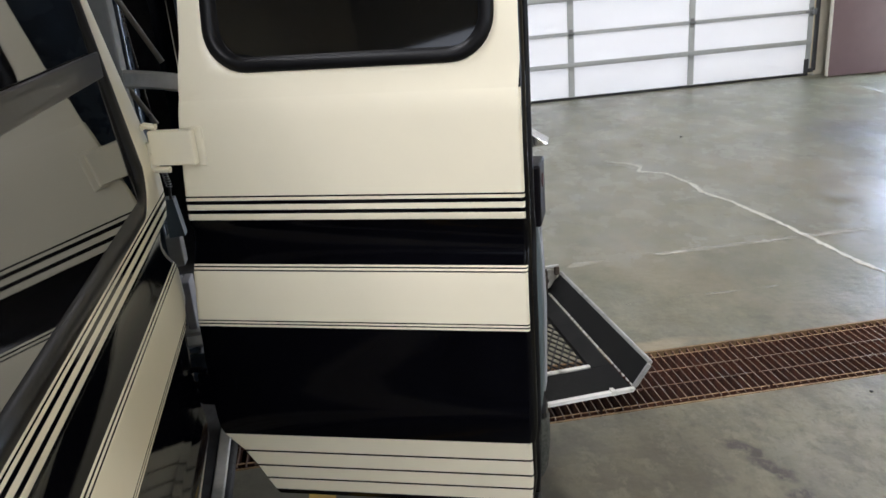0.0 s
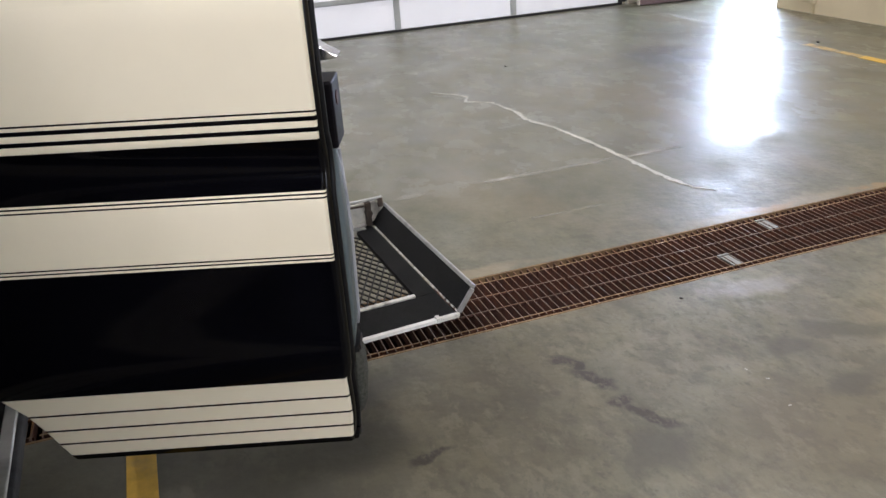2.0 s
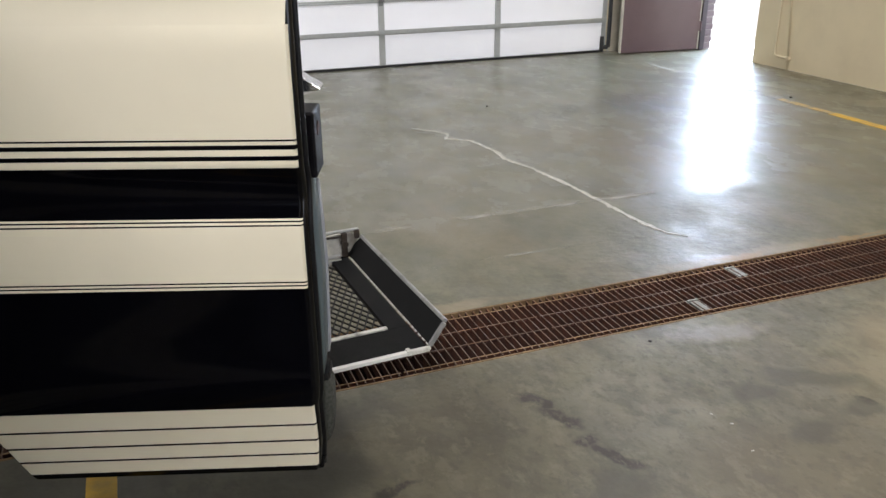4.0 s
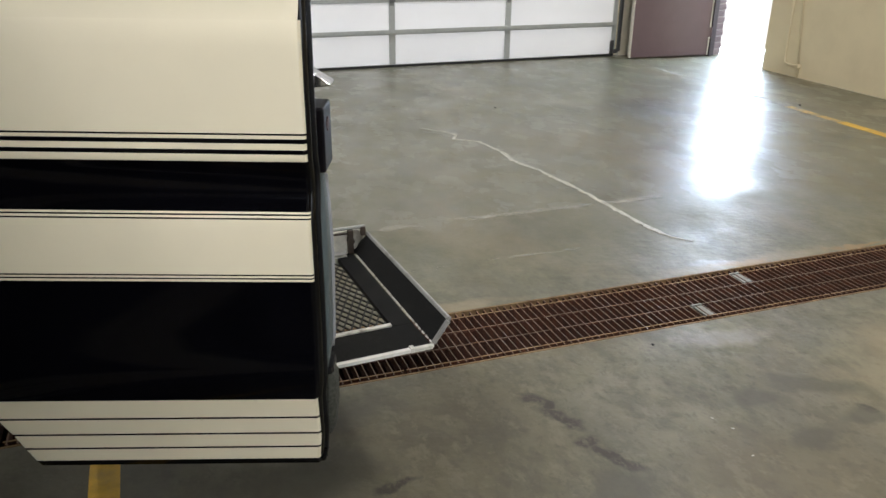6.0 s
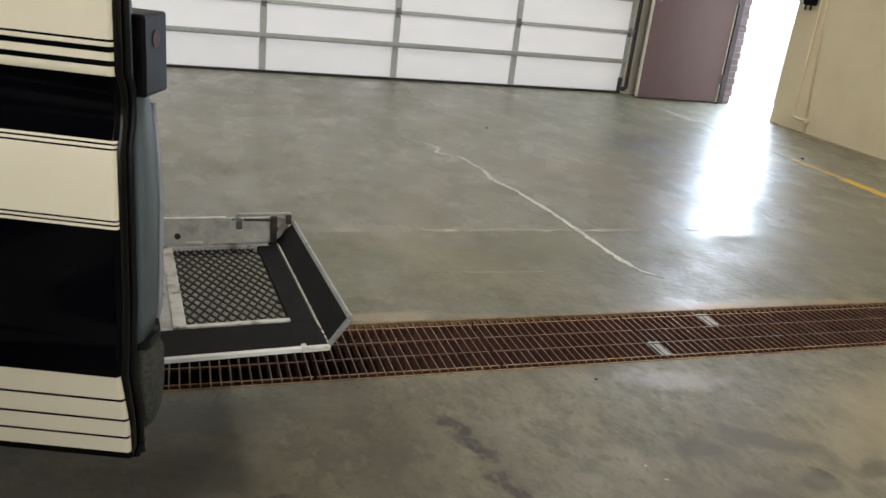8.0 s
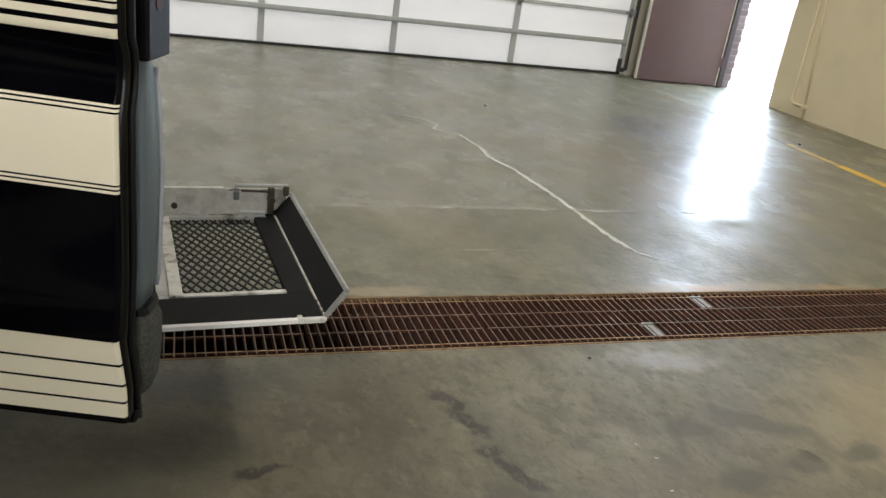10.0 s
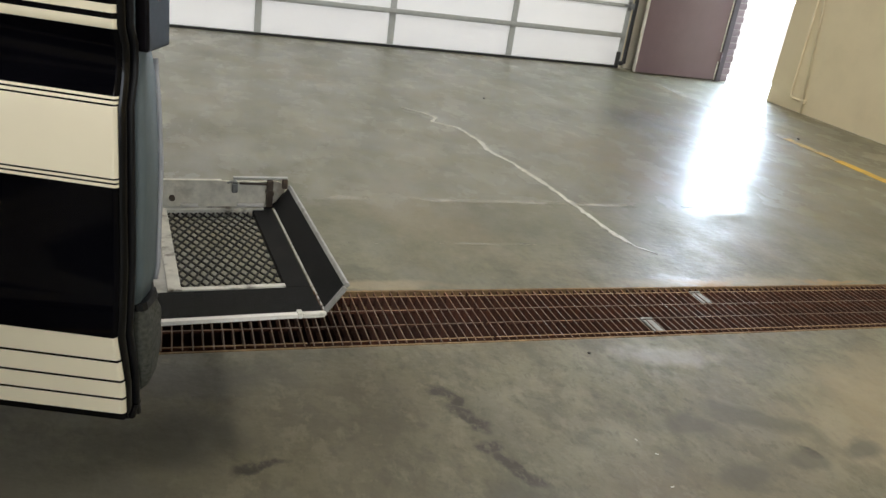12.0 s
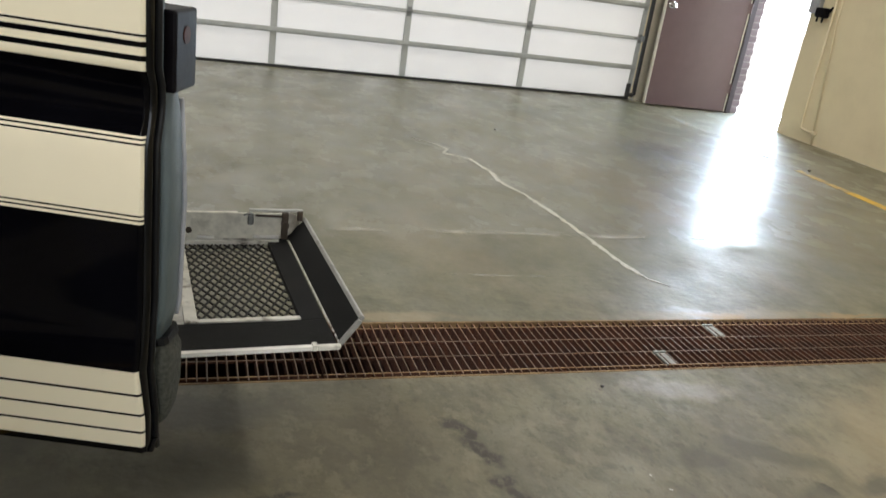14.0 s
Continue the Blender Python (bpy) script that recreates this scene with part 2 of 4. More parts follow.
def concrete_material():
    """Sealed warehouse slab: warm grey, cloudy stains, dark drips, painted shade and sheen, polished gloss that varies.
    """
    m = bpy.data.materials.new("sealed_concrete")
    m.use_nodes = True
    t = m.node_tree
    b = t.nodes["Principled BSDF"]
    at = t.nodes.new("ShaderNodeTexCoord").outputs["Object"]
    # the trowel marks run along the length of the hall
    drawn = t.nodes.new("ShaderNodeMapping")
    drawn.inputs["Rotation"].default_value = (0, 0, radians(8))
    drawn.inputs["Scale"].default_value = (1.15, 0.74, 1)
    t.links.new(at, drawn.inputs["Vector"])
    drawn = drawn.outputs[0]

    def fuzz(sc, detail=8.0, r=0.6, warp=0.0):
        n = t.nodes.new("ShaderNodeTexNoise")
        n.inputs["Scale"].default_value, n.inputs["Detail"].default_value, n.inputs["Roughness"].default_value = sc, detail, r
        n.inputs["Distortion"].default_value = warp
        t.links.new(drawn, n.inputs["Vector"])
        return n.outputs["Fac"]

    def ranged(v, lo, hi, a, c):
        r = t.nodes.new("ShaderNodeMapRange")
        for key, val in (("From Min", lo), ("From Max", hi), ("To Min", a), ("To Max", c)):
            r.inputs[key].default_value = val
        t.links.new(v, r.inputs["Value"])
        return r.outputs[0]

    def mixed(f, a, c):
        x = t.nodes.new("ShaderNodeMix")
        x.data_type = "RGBA"
        t.links.new(f, x.inputs[0])
        for value, socket in ((a, x.inputs[6]), (c, x.inputs[7])):
            if isinstance(value, tuple):
                socket.default_value = (*value, 1)
            else:
                t.links.new(value, socket)
        return x.outputs[2]

    def stretched(turn, sx, sy):
        mp = t.nodes.new("ShaderNodeMapping")
        mp.inputs["Rotation"].default_value = (0, 0, radians(turn))
        mp.inputs["Scale"].default_value = (sx * 1.2, sy * 0.60, 1)
        t.links.new(at, mp.inputs["Vector"])
        return mp.outputs[0]

    def brushed(sc, turn, sx, sy, detail=8.0, r=0.62):
        n = t.nodes.new("ShaderNodeTexNoise")
        n.inputs["Scale"].default_value, n.inputs["Detail"].default_value, n.inputs["Roughness"].default_value = sc, detail, r
        t.links.new(stretched(turn, sx, sy), n.inputs["Vector"])
        return n.outputs["Fac"]

    def maths(op, a, c):
        x = t.nodes.new("ShaderNodeMath")
        x.operation = op
        for value, socket in ((a, x.inputs[0]), (c, x.inputs[1])):
            if isinstance(value, float):
                socket.default_value = value
            else:
                t.links.new(value, socket)
        return x.outputs[0]

    warp = t.nodes.new("ShaderNodeTexNoise")
    warp.inputs["Scale"].default_value, warp.inputs["Detail"].default_value = 9.0, 6
    t.links.new(at, warp.inputs["Vector"])
    push = t.nodes.new("ShaderNodeVectorMath")
    push.operation = "MULTIPLY_ADD"
    push.inputs[1].default_value = (0.13, 0.13, 0)
    t.links.new(warp.outputs["Color"], push.inputs[0])
    shifted = t.nodes.new("ShaderNodeVectorMath")
    shifted.operation = "SUBTRACT"
    shifted.inputs[1].default_value = (0.065, 0.065, 0)
    t.links.new(at, shifted.inputs[0])
    t.links.new(shifted.outputs[0], push.inputs[2])
    ragged = push.outputs[0]

    def spot(cx, cy, rx, ry, turn=0.0):
        """1 in the middle of an oval, fading to 0 at its edge."""
        mp = t.nodes.new("ShaderNodeMapping")
        mp.vector_type = "TEXTURE"
        mp.inputs["Location"].default_value = (cx, cy, 0)
        mp.inputs["Rotation"].default_value = (0, 0, radians(turn))
        mp.inputs["Scale"].default_value = (rx, ry, 1)
        t.links.new(ragged, mp.inputs["Vector"])
        ln = t.nodes.new("ShaderNodeVectorMath")
        ln.operation = "LENGTH"
        t.links.new(mp.outputs[0], ln.inputs[0])
        return ranged(ln.outputs["Value"], 0.25, 1.0, 1, 0)

    def stain_and_shade(spots, noise_fac, lo, hi, most):
        """Ovals broken up by noise."""
        total = spot(*spots[0])
        for o in spots[1:]:
            total = maths("MAXIMUM", total, spot(*o))
        return ranged(maths("MULTIPLY", total, noise_fac), lo, hi, 0, most)

    base = mixed(ranged(fuzz(0.7, 3, 0.5, 0.2), 0.40, 0.60, 0, 1), (0.117, 0.113, 0.066), (0.160, 0.153, 0.098))
    base = mixed(ranged(brushed(1.7, 17, 1.0, 1.6, 6, 0.58), 0.42, 0.60, 0, 0.62), base, (0.197, 0.195, 0.141))
    base = mixed(ranged(brushed(2.9, -15, 1.0, 1.5, 7, 0.62), 0.44, 0.62, 0, 0.75), base, (0.078, 0.077, 0.047))
    base = mixed(ranged(brushed(4.6, 10, 1.0, 1.4, 7, 0.64), 0.44, 0.62, 0, 0.46), base, (0.192, 0.190, 0.135))
    base = mixed(ranged(fuzz(9.0, 7, 0.66, 0.1), 0.45, 0.65, 0, 0.28), base, (0.086, 0.086, 0.055))
    base = mixed(ranged(fuzz(26.0, 6, 0.66), 0.42, 0.64, 0, 0.20), base, (0.086, 0.086, 0.055))
    base = mixed(ranged(fuzz(85.0, 5, 0.7), 0.40, 0.66, 0, 0.22), base, (0.229, 0.226, 0.167))
    sep = t.nodes.new("ShaderNodeSeparateXYZ")
    t.links.new(at, sep.inputs[0])
    near = ranged(sep.outputs["Y"], 2.15, 3.35, 1, 0.06)
    base = mixed(maths("MULTIPLY", near, ranged(fuzz(5.2, 9, 0.66, 0.15), 0.49, 0.57, 0, 0.62)), base, (0.072, 0.073, 0.048))
    base = mixed(maths("MULTIPLY", near, ranged(brushed(6.4, 30, 1.0, 1.3, 9, 0.68), 0.51, 0.59, 0, 0.50)), base, (0.208, 0.207, 0.157))
    base = mixed(maths("MULTIPLY", near, ranged(brushed(13.0, 5, 1.0, 1.2, 8, 0.7), 0.52, 0.60, 0, 0.50)), base, (0.082, 0.081, 0.055))
    base = mixed(ranged(fuzz(1.25, 6, 0.58, 0.2), 0.50, 0.64, 0, 0.42), base, (0.193, 0.162, 0.104))
    base = mixed(ranged(brushed(1.45, 35, 1.0, 1.4, 6, 0.58), 0.51, 0.64, 0, 0.42), base, (0.152, 0.157, 0.138))
    base = mixed(maths("MULTIPLY", near, ranged(fuzz(30.0, 7, 0.74), 0.54, 0.62, 0, 0.5)), base, (0.050, 0.046, 0.032))
    broken = fuzz(16.0, 8, 0.68)
    cloudy = fuzz(4.0, 8, 0.62)
    # brown ground tone, with the warm shade beside the van painted in
    base = mixed(stain_and_shade([(0.55, 1.75, 0.95, 0.55, 8), (-0.1, 1.3, 0.9, 0.8, 0), (1.5, 1.35, 0.7, 0.35, 0)], cloudy, 0.10, 0.45, 0.62), base, (0.094, 0.078, 0.043))
    # mottling of the worn pour by the drain
    base = mixed(maths("MULTIPLY", near, ranged(fuzz(7.5, 10, 0.72, 0.2), 0.50, 0.57, 0, 0.34)), base, (0.060, 0.053, 0.034))
    base = mixed(maths("MULTIPLY", near, ranged(fuzz(10.5, 10, 0.72, 0.1), 0.53, 0.60, 0, 0.40)), base, (0.205, 0.190, 0.135))
    # tan ground beside the drain, oil drips, rust bloom, lime and painted-in doorway sheen
    base = mixed(stain_and_shade([(2.513, 1.712, 0.89, 0.4, 12), (2.289, 2.54, 0.7, 0.085, 0), (0.902, 2.556, 0.47, 0.057, 0)], cloudy, 0.10, 0.42, 0.6), base, (0.30, 0.25, 0.168))
    base = mixed(stain_and_shade([(2.262, 2.545, 0.21, 0.043, -4), (2.879, 2.542, 0.28, 0.028, 0)], broken, 0.12, 0.42, 0.6), base, (0.32, 0.19, 0.075))
    base = mixed(maths("MULTIPLY", stain_and_shade(DRIPS, broken, 0.12, 0.34, 0.95), ranged(fuzz(34.0, 7, 0.7), 0.38, 0.50, 0.2, 1)), base, (0.026, 0.023, 0.015))
    # cloudy stains together with the painted shade by the van
    base = mixed(stain_and_shade(STAINS_AND_SHADE, cloudy, 0.12, 0.42, 0.78), base, (0.066, 0.063, 0.046))
    # lime along the grating; the second oval paints the doorway's sheen in pale grey
    base = mixed(stain_and_shade([(2.136, 2.585, 0.19, 0.057, -10), (1.765, 2.048, 0.32, 0.122, -8)], broken, 0.22, 0.5, 0.45), base, (0.36, 0.36, 0.35))
    toned = t.nodes.new("ShaderNodeMix")
    toned.data_type, toned.blend_type = "RGBA", "MULTIPLY"
    toned.inputs[0].default_value = 1.0
    toned.inputs[7].default_value = (0.97, 0.955, 0.89, 1)
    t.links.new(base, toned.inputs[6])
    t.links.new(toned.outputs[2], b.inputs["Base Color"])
    # the pour beyond the joint line is burnished, the one by the drain more worn and rippled
    worn = ranged(sep.outputs["Y"], 3.22, 3.45, 1, 0)
    gloss = brushed(2.2, 12, 1.0, 1.6, 9, 0.66)
    t.links.new(maths("ADD", ranged(gloss, 0.36, 0.64, 0.30, 0.56), maths("MULTIPLY", worn, 0.07)), b.inputs["Roughness"])
    b.inputs["Specular IOR Level"].default_value = 0.8
    t.links.new(maths("SUBTRACT", ranged(gloss, 0.38, 0.62, 0.45, 0.24), maths("MULTIPLY", worn, 0.45)), b.inputs["Coat Weight"])
    t.links.new(ranged(cloudy, 0.3, 0.7, 0.19, 0.33), b.inputs["Coat Roughness"])
    n = t.nodes.new("ShaderNodeBump")
    n.inputs["Strength"].default_value, n.inputs["Distance"].default_value = 0.25, 0.006
    ripple = maths("MULTIPLY", worn, ranged(brushed(24.0, 15, 1.0, 2.2, 4, 0.5), 0.0, 1.0, 0.0, 1.1))
    t.links.new(maths("ADD", fuzz(11.0, 10, 0.66), ripple), n.inputs["Height"])
    t.links.new(n.outputs[0], b.inputs["Normal"])
    return m


CONCRETE = concrete_material()


def streak_material():
    """Broken pale scuff on the slab, see-through where it is worn off."""
    m = bpy.data.materials.new("pale_scuff")
    m.use_nodes = True
    t = m.node_tree
    b = t.nodes["Principled BSDF"]
    b.inputs["Base Color"].default_value = (0.5, 0.48, 0.42, 1)
    b.inputs["Roughness"].default_value = 0.6
    n = t.nodes.new("ShaderNodeTexNoise")
    n.inputs["Scale"].default_value, n.inputs["Detail"].default_value = 4.0, 10
    t.links.new(t.nodes.new("ShaderNodeTexCoord").outputs["Object"], n.inputs["Vector"])
    r = t.nodes.new("ShaderNodeMapRange")
    r.inputs["From Min"].default_value, r.inputs["From Max"].default_value, r.inputs["To Max"].default_value = 0.42, 0.70, 0.75
    t.links.new(n.outputs["Fac"], r.inputs["Value"])
    t.links.new(r.outputs[0], b.inputs["Alpha"])
    return m


SCUFF = streak_material()


# ---- mesh helpers ----
def mesh_of(bm, name, mats, smooth=False):
    bmesh.ops.recalc_face_normals(bm, faces=bm.faces)
    data = bpy.data.meshes.new(name)
    bm.to_mesh(data)
    bm.free()
    for m in mats if isinstance(mats, (list, tuple)) else [mats]:
        data.materials.append(m)
    if smooth:
        data.shade_smooth()
    return data


def part(name, bm, mats, parent=None, label="", smooth=False):
    ob = new(name, mesh_of(bm, name, mats, smooth))
    ob.parent = parent
    return tagged(ob, label)


def thing(name, m, label, category, group="", kind=""):
    ob = new(name)
    ob.matrix_world = m
    return tagged(ob, label, category, group, kind)


def box(bm, x0, x1, y0, y1, z0, z1, bevel=0.0, segments=2, m=None):
    made = bmesh.ops.create_cube(bm, size=1.0)
    verts = made["verts"]
    for v in verts:
        v.co = Vector(((x0 + x1) / 2 + v.co.x * (x1 - x0), (y0 + y1) / 2 + v.co.y * (y1 - y0), (z0 + z1) / 2 + v.co.z * (z1 - z0)))
    if bevel:
        edges = {e for v in verts for e in v.link_edges}
        cut = bmesh.ops.bevel(bm, geom=list(edges), offset=bevel, segments=segments, profile=0.5, affect="EDGES")
        verts = list({v for f in cut["faces"] for v in f.verts} | {v for v in verts if v.is_valid})
    if m:
        bmesh.ops.transform(bm, matrix=m, verts=verts)
    return verts


def boxes(*specs, bevel=0.0):
    bm = bmesh.new()
    for sp in specs:
        box(bm, *sp, bevel=bevel)
    return bm


def tube(bm, points, radius, sides=10):
    """A round bar along points."""
    rings = []
    pts = [Vector(p) for p in points]
    for i, p in enumerate(pts):
        ahead = (pts[min(i + 1, len(pts) - 1)] - pts[max(i - 1, 0)]).normalized()
        side = ahead.orthogonal().normalized() if i == 0 else (side - ahead * side.dot(ahead)).normalized()
        up = ahead.cross(side)
        rings.append([bm.verts.new(p + radius * (math.cos(a) * side + math.sin(a) * up)) for a in [2 * math.pi * k / sides for k in range(sides)]])
    for a, c in zip(rings, rings[1:]):
        for k in range(sides):
            bm.faces.new((a[k], a[(k + 1) % sides], c[(k + 1) % sides], c[k]))
    bm.faces.new(rings[0][::-1])
    bm.faces.new(rings[-1])
    return bm


def rounded(x0, x1, z0, z1, r, n=8):
    """Corner points of a rounded rectangle, anticlockwise."""
    out = []
    for cx, cz, a0 in ((x1 - r, z0 + r, -90), (x1 - r, z1 - r, 0), (x0 + r, z1 - r, 90), (x0 + r, z0 + r, 180)):
        for k in range(n + 1):
            a = radians(a0 + 90 * k / n)
            out.append((cx + r * math.cos(a), cz + r * math.sin(a)))
    return out


def lerp(table, z):
    """Value at z in a table of (z, value) that falls in z."""
    if z >= table[0][0]:
        return table[0][1]
    for (za, a), (zb, b) in zip(table, table[1:]):
        if z >= zb:
            return b + (a - b) * (z - zb) / (za - zb)
    return table[-1][1]


# ---- the vehicle's side, as a section: how far it lies inward at each height ----
SECTION = [(1.8321, 0.1455), (1.7035, 0.0951), (1.493, 0.0466), (1.2873, 0.0175), (1.1982, 0.0066), (1.1861, 0.0034), (1.1721, 0.001), (1.156, 0.0), (0.9874, 0.0), (0.9795, 0.0039), (0.9717, 0.0092), (0.9638, 0.0121), (0.956, 0.0132), (0.9482, 0.0134), (0.9384, 0.0129), (0.9306, 0.0118), (0.9228, 0.0101), (0.915, 0.0076), (0.9082, 0.0047), (0.9024, 0.0021), (0.8975, 0.0002), (0.8897, -0.0019), (0.7837, -0.0029), (0.6791, -0.0039), (0.6461, -0.0058), (0.6226, -0.0107), (0.6039, -0.0121), (0.5852, -0.0112), (0.5722, -0.0087), (0.562, -0.0049), (0.4128, 0.0378), (0.3919, 0.0466)]
# painted bands from the top down: lower edge, material index (0 cream, 1 black)
BANDS = [(1.0282, 0), (1.0253, 1), (1.0198, 0), (1.0129, 1), (1.0031, 0), (0.9962, 1), (0.9844, 0), (0.9038, 1), (0.9006, 0), (0.8982, 1), (0.8945, 0), (0.8921, 1), (0.7995, 0), (0.7971, 1), (0.7936, 0), (0.7912, 1), (0.7871, 0), (0.5703, 1), (0.5267, 0), (0.5221, 1), (0.4861, 0), (0.4815, 1), (0.4494, 0), (0.4448, 1), (0.4142, 0), (0.401, 1)]


def side_skin(bm, put, left, right, top, bottom, columns=10, depth=0.025):
    """Painted outer sheet between two edges; put(u, n, z) gives the place. Returned edges turn inward by depth."""
    zs = {top, bottom}
    zs |= {z for z, _ in BANDS if bottom < z < top} | {z for z, _ in SECTION if bottom < z < top}
    zs |= {bottom + (top - bottom) * k / 24 for k in range(25)}
    zs = sorted(zs, reverse=True)
    zs = [z for i, z in enumerate(zs) if i == 0 or zs[i - 1] - z > 5e-4]
    rows = []
    for z in zs:
        a, b, n = left(z), right(z), lerp(SECTION, z)
        lead = [bm.verts.new(put(a, n + depth, z)), bm.verts.new(put(a, n + 0.004, z)), bm.verts.new(put(a + 0.003, n, z))]
        main = [bm.verts.new(put(a + 0.003 + (b - a - 0.006) * f, n, z)) for f in [0, 0.006] + [k / columns for k in range(1, columns)] + [0.994, 1]]
        tail = [bm.verts.new(put(b - 0.003, n, z)), bm.verts.new(put(b, n + 0.004, z)), bm.verts.new(put(b, n + depth, z))]
        rows.append((lead, main, tail))
    for (za, a), (zb, b) in zip(zip(zs, rows), zip(zs[1:], rows[1:])):
        mid = (za + zb) / 2
        index = next((i for z, i in BANDS if mid > z), 1)
        for which in range(3):
            p, q = a[which], b[which]
            for k in range(len(p) - 1):
                face = bm.faces.new((p[k], p[k + 1], q[k + 1], q[k]))
                face.material_index, face.smooth = index, which == 1


def side_ring(bm, put, outer, hole, radius, left, right, depth=0.025):
    """Sheet with a rounded window opening: outer (z0, z1), hole (u0, u1, z0, z1)."""
    loop = rounded(*hole, radius, 8)
    cu, cz = (hole[0] + hole[1]) / 2, (hole[2] + hole[3]) / 2
    inner, ring, back = [], [], []
    count = len(loop)
    corners = {8 * 0 + 4: (1, 0), 9 + 4: (1, 1), 18 + 4: (0, 1), 27 + 4: (0, 0)}
    for i, (u, z) in enumerate(loop):
        if i in corners:
            side, high = corners[i]
            zz = outer[1] if high else outer[0]
            uu = right(zz) - 0.003 if side else left(zz) + 0.003
        else:
            q = i // 9
            k = i % 9
            prev = k < 4
            # bottom, right, top, left sides in turn
            if (q, prev) in ((0, True), (3, False)):
                zz = outer[0]
                f = (u - hole[0]) / (hole[1] - hole[0])
                uu = left(zz) + f * (right(zz) - left(zz))
            elif (q, prev) in ((0, False), (1, True)):
                zz = outer[0] + (z - hole[2]) / (hole[3] - hole[2]) * (outer[1] - outer[0])
                uu = right(zz)
            elif (q, prev) in ((1, False), (2, True)):
                zz = outer[1]
                f = (u - hole[0]) / (hole[1] - hole[0])
                uu = left(zz) + f * (right(zz) - left(zz))
            else:
                zz = outer[0] + (z - hole[2]) / (hole[3] - hole[2]) * (outer[1] - outer[0])
                uu = left(zz)
        chain = []
        for f in (0, 0.33, 0.66, 1.0):
            a, c = uu + (u - uu) * f, zz + (z - zz) * f
            chain.append(bm.verts.new(put(a, lerp(SECTION, c), c)))
        chain.append(bm.verts.new(put(u, lerp(SECTION, z) + depth, z)))
        ring.append(chain)
    for i in range(count):
        a, c = ring[i], ring[(i + 1) % count]
        for k in range(4):
            face = bm.faces.new((a[k], c[k], c[k + 1], a[k + 1]))
            face.smooth = True
    bmesh.ops.remove_doubles(bm, verts=bm.verts, dist=1e-5)


def window_ring(put, hole, radius, width, out, depth):
    """A rubber frame round a window opening."""
    bm = bmesh.new()
    loops = []
    for grow, n in ((0.008, 0.004), (0.004, -out), (-width * 0.45, -out - 0.003), (-width, -out * 0.3), (-width, depth)):
        r = max(0.01, radius + grow)
        loops.append([bm.verts.new(put(u, lerp(SECTION, z) + n, z)) for u, z in rounded(hole[0] - grow, hole[1] + grow, hole[2] - grow, hole[3] + grow, r)])
    for a, c in zip(loops, loops[1:]):
        for k in range(len(a)):
            bm.faces.new((a[k], a[(k + 1) % len(a)], c[(k + 1) % len(a)], c[k])).smooth = True
    return bm


def window_pane(put, hole, radius, inset, depth):
    bm = bmesh.new()
    pts = rounded(hole[0] + inset, hole[1] - inset, hole[2] + inset, hole[3] - inset, max(0.02, radius - inset))
    for n in (depth, depth + 0.005):
        bm.faces.new([bm.verts.new(put(u, 0.004 + (z - 1.156) * 0.12 + n, z)) for u, z in pts])
    return bm


# ---- the building ----
TR0, TR1 = 2.170, 2.503          # the trench across the floor
WEST, SOUTH, END = -7.0, -6.0, 7.571
CORNER = Vector((5.6205, 6.384, 0))   # near jamb of the side doorway
TOP = 5.6
EAST = 8.4


def slab(x0, x1, y0, y1):
    return (x0, x1, y0, y1, -0.3, 0.0)


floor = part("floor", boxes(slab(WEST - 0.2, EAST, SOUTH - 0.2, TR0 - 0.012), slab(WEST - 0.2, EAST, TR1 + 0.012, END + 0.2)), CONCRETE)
tagged(floor, "sealed grey concrete floor with cloudy stains, scuffs and painted shade", "floor", kind="structure")
ground = part("ground", boxes((-60, 60, -60, 60, -0.6, -0.31), (6.02, 60, END - 2.5, 60, -0.31, -0.02)), PAVING)
tagged(ground, "pale sunlit concrete outside the building", "ground", kind="structure")
pit = part("drain_trench", boxes((WEST, EAST, TR0 - 0.0115, TR1 + 0.0115, -0.34, -0.29)), PIT)
tagged(pit, "dark rusty drain trench sunk across the concrete floor", "drain", kind="structure")
for y0, y1, lip0, lip1 in ((TR0 - 0.0115, TR0 - 0.003, TR0 - 0.003, TR0 + 0.012), (TR1 + 0.003, TR1 + 0.0115, TR1 - 0.012, TR1 + 0.003)):
    part("trench_wall", boxes((WEST, EAST, y0, y1, -0.289, -0.046)), PIT, pit)
    part("trench_edge", boxes((WEST, EAST, y0, y1, -0.045, 0.001), (WEST, EAST, lip0, lip1, -0.060, -0.0455)), RUSTEDGE, pit)

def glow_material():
    """Emission for the added backdrop, standing in for overexposed daylight outside the doorway."""
    m = bpy.data.materials.new("white_glow")
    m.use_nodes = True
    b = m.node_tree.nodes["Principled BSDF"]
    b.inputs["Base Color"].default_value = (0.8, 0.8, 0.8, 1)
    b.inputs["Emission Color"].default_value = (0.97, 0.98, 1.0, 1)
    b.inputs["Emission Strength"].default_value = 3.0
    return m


# added glowing plane that turns the doorway view white
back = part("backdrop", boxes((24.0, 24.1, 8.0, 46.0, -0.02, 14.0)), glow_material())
tagged(back, "glowing white backdrop standing in for daylight outside the doorway", "backdrop", kind="structure")

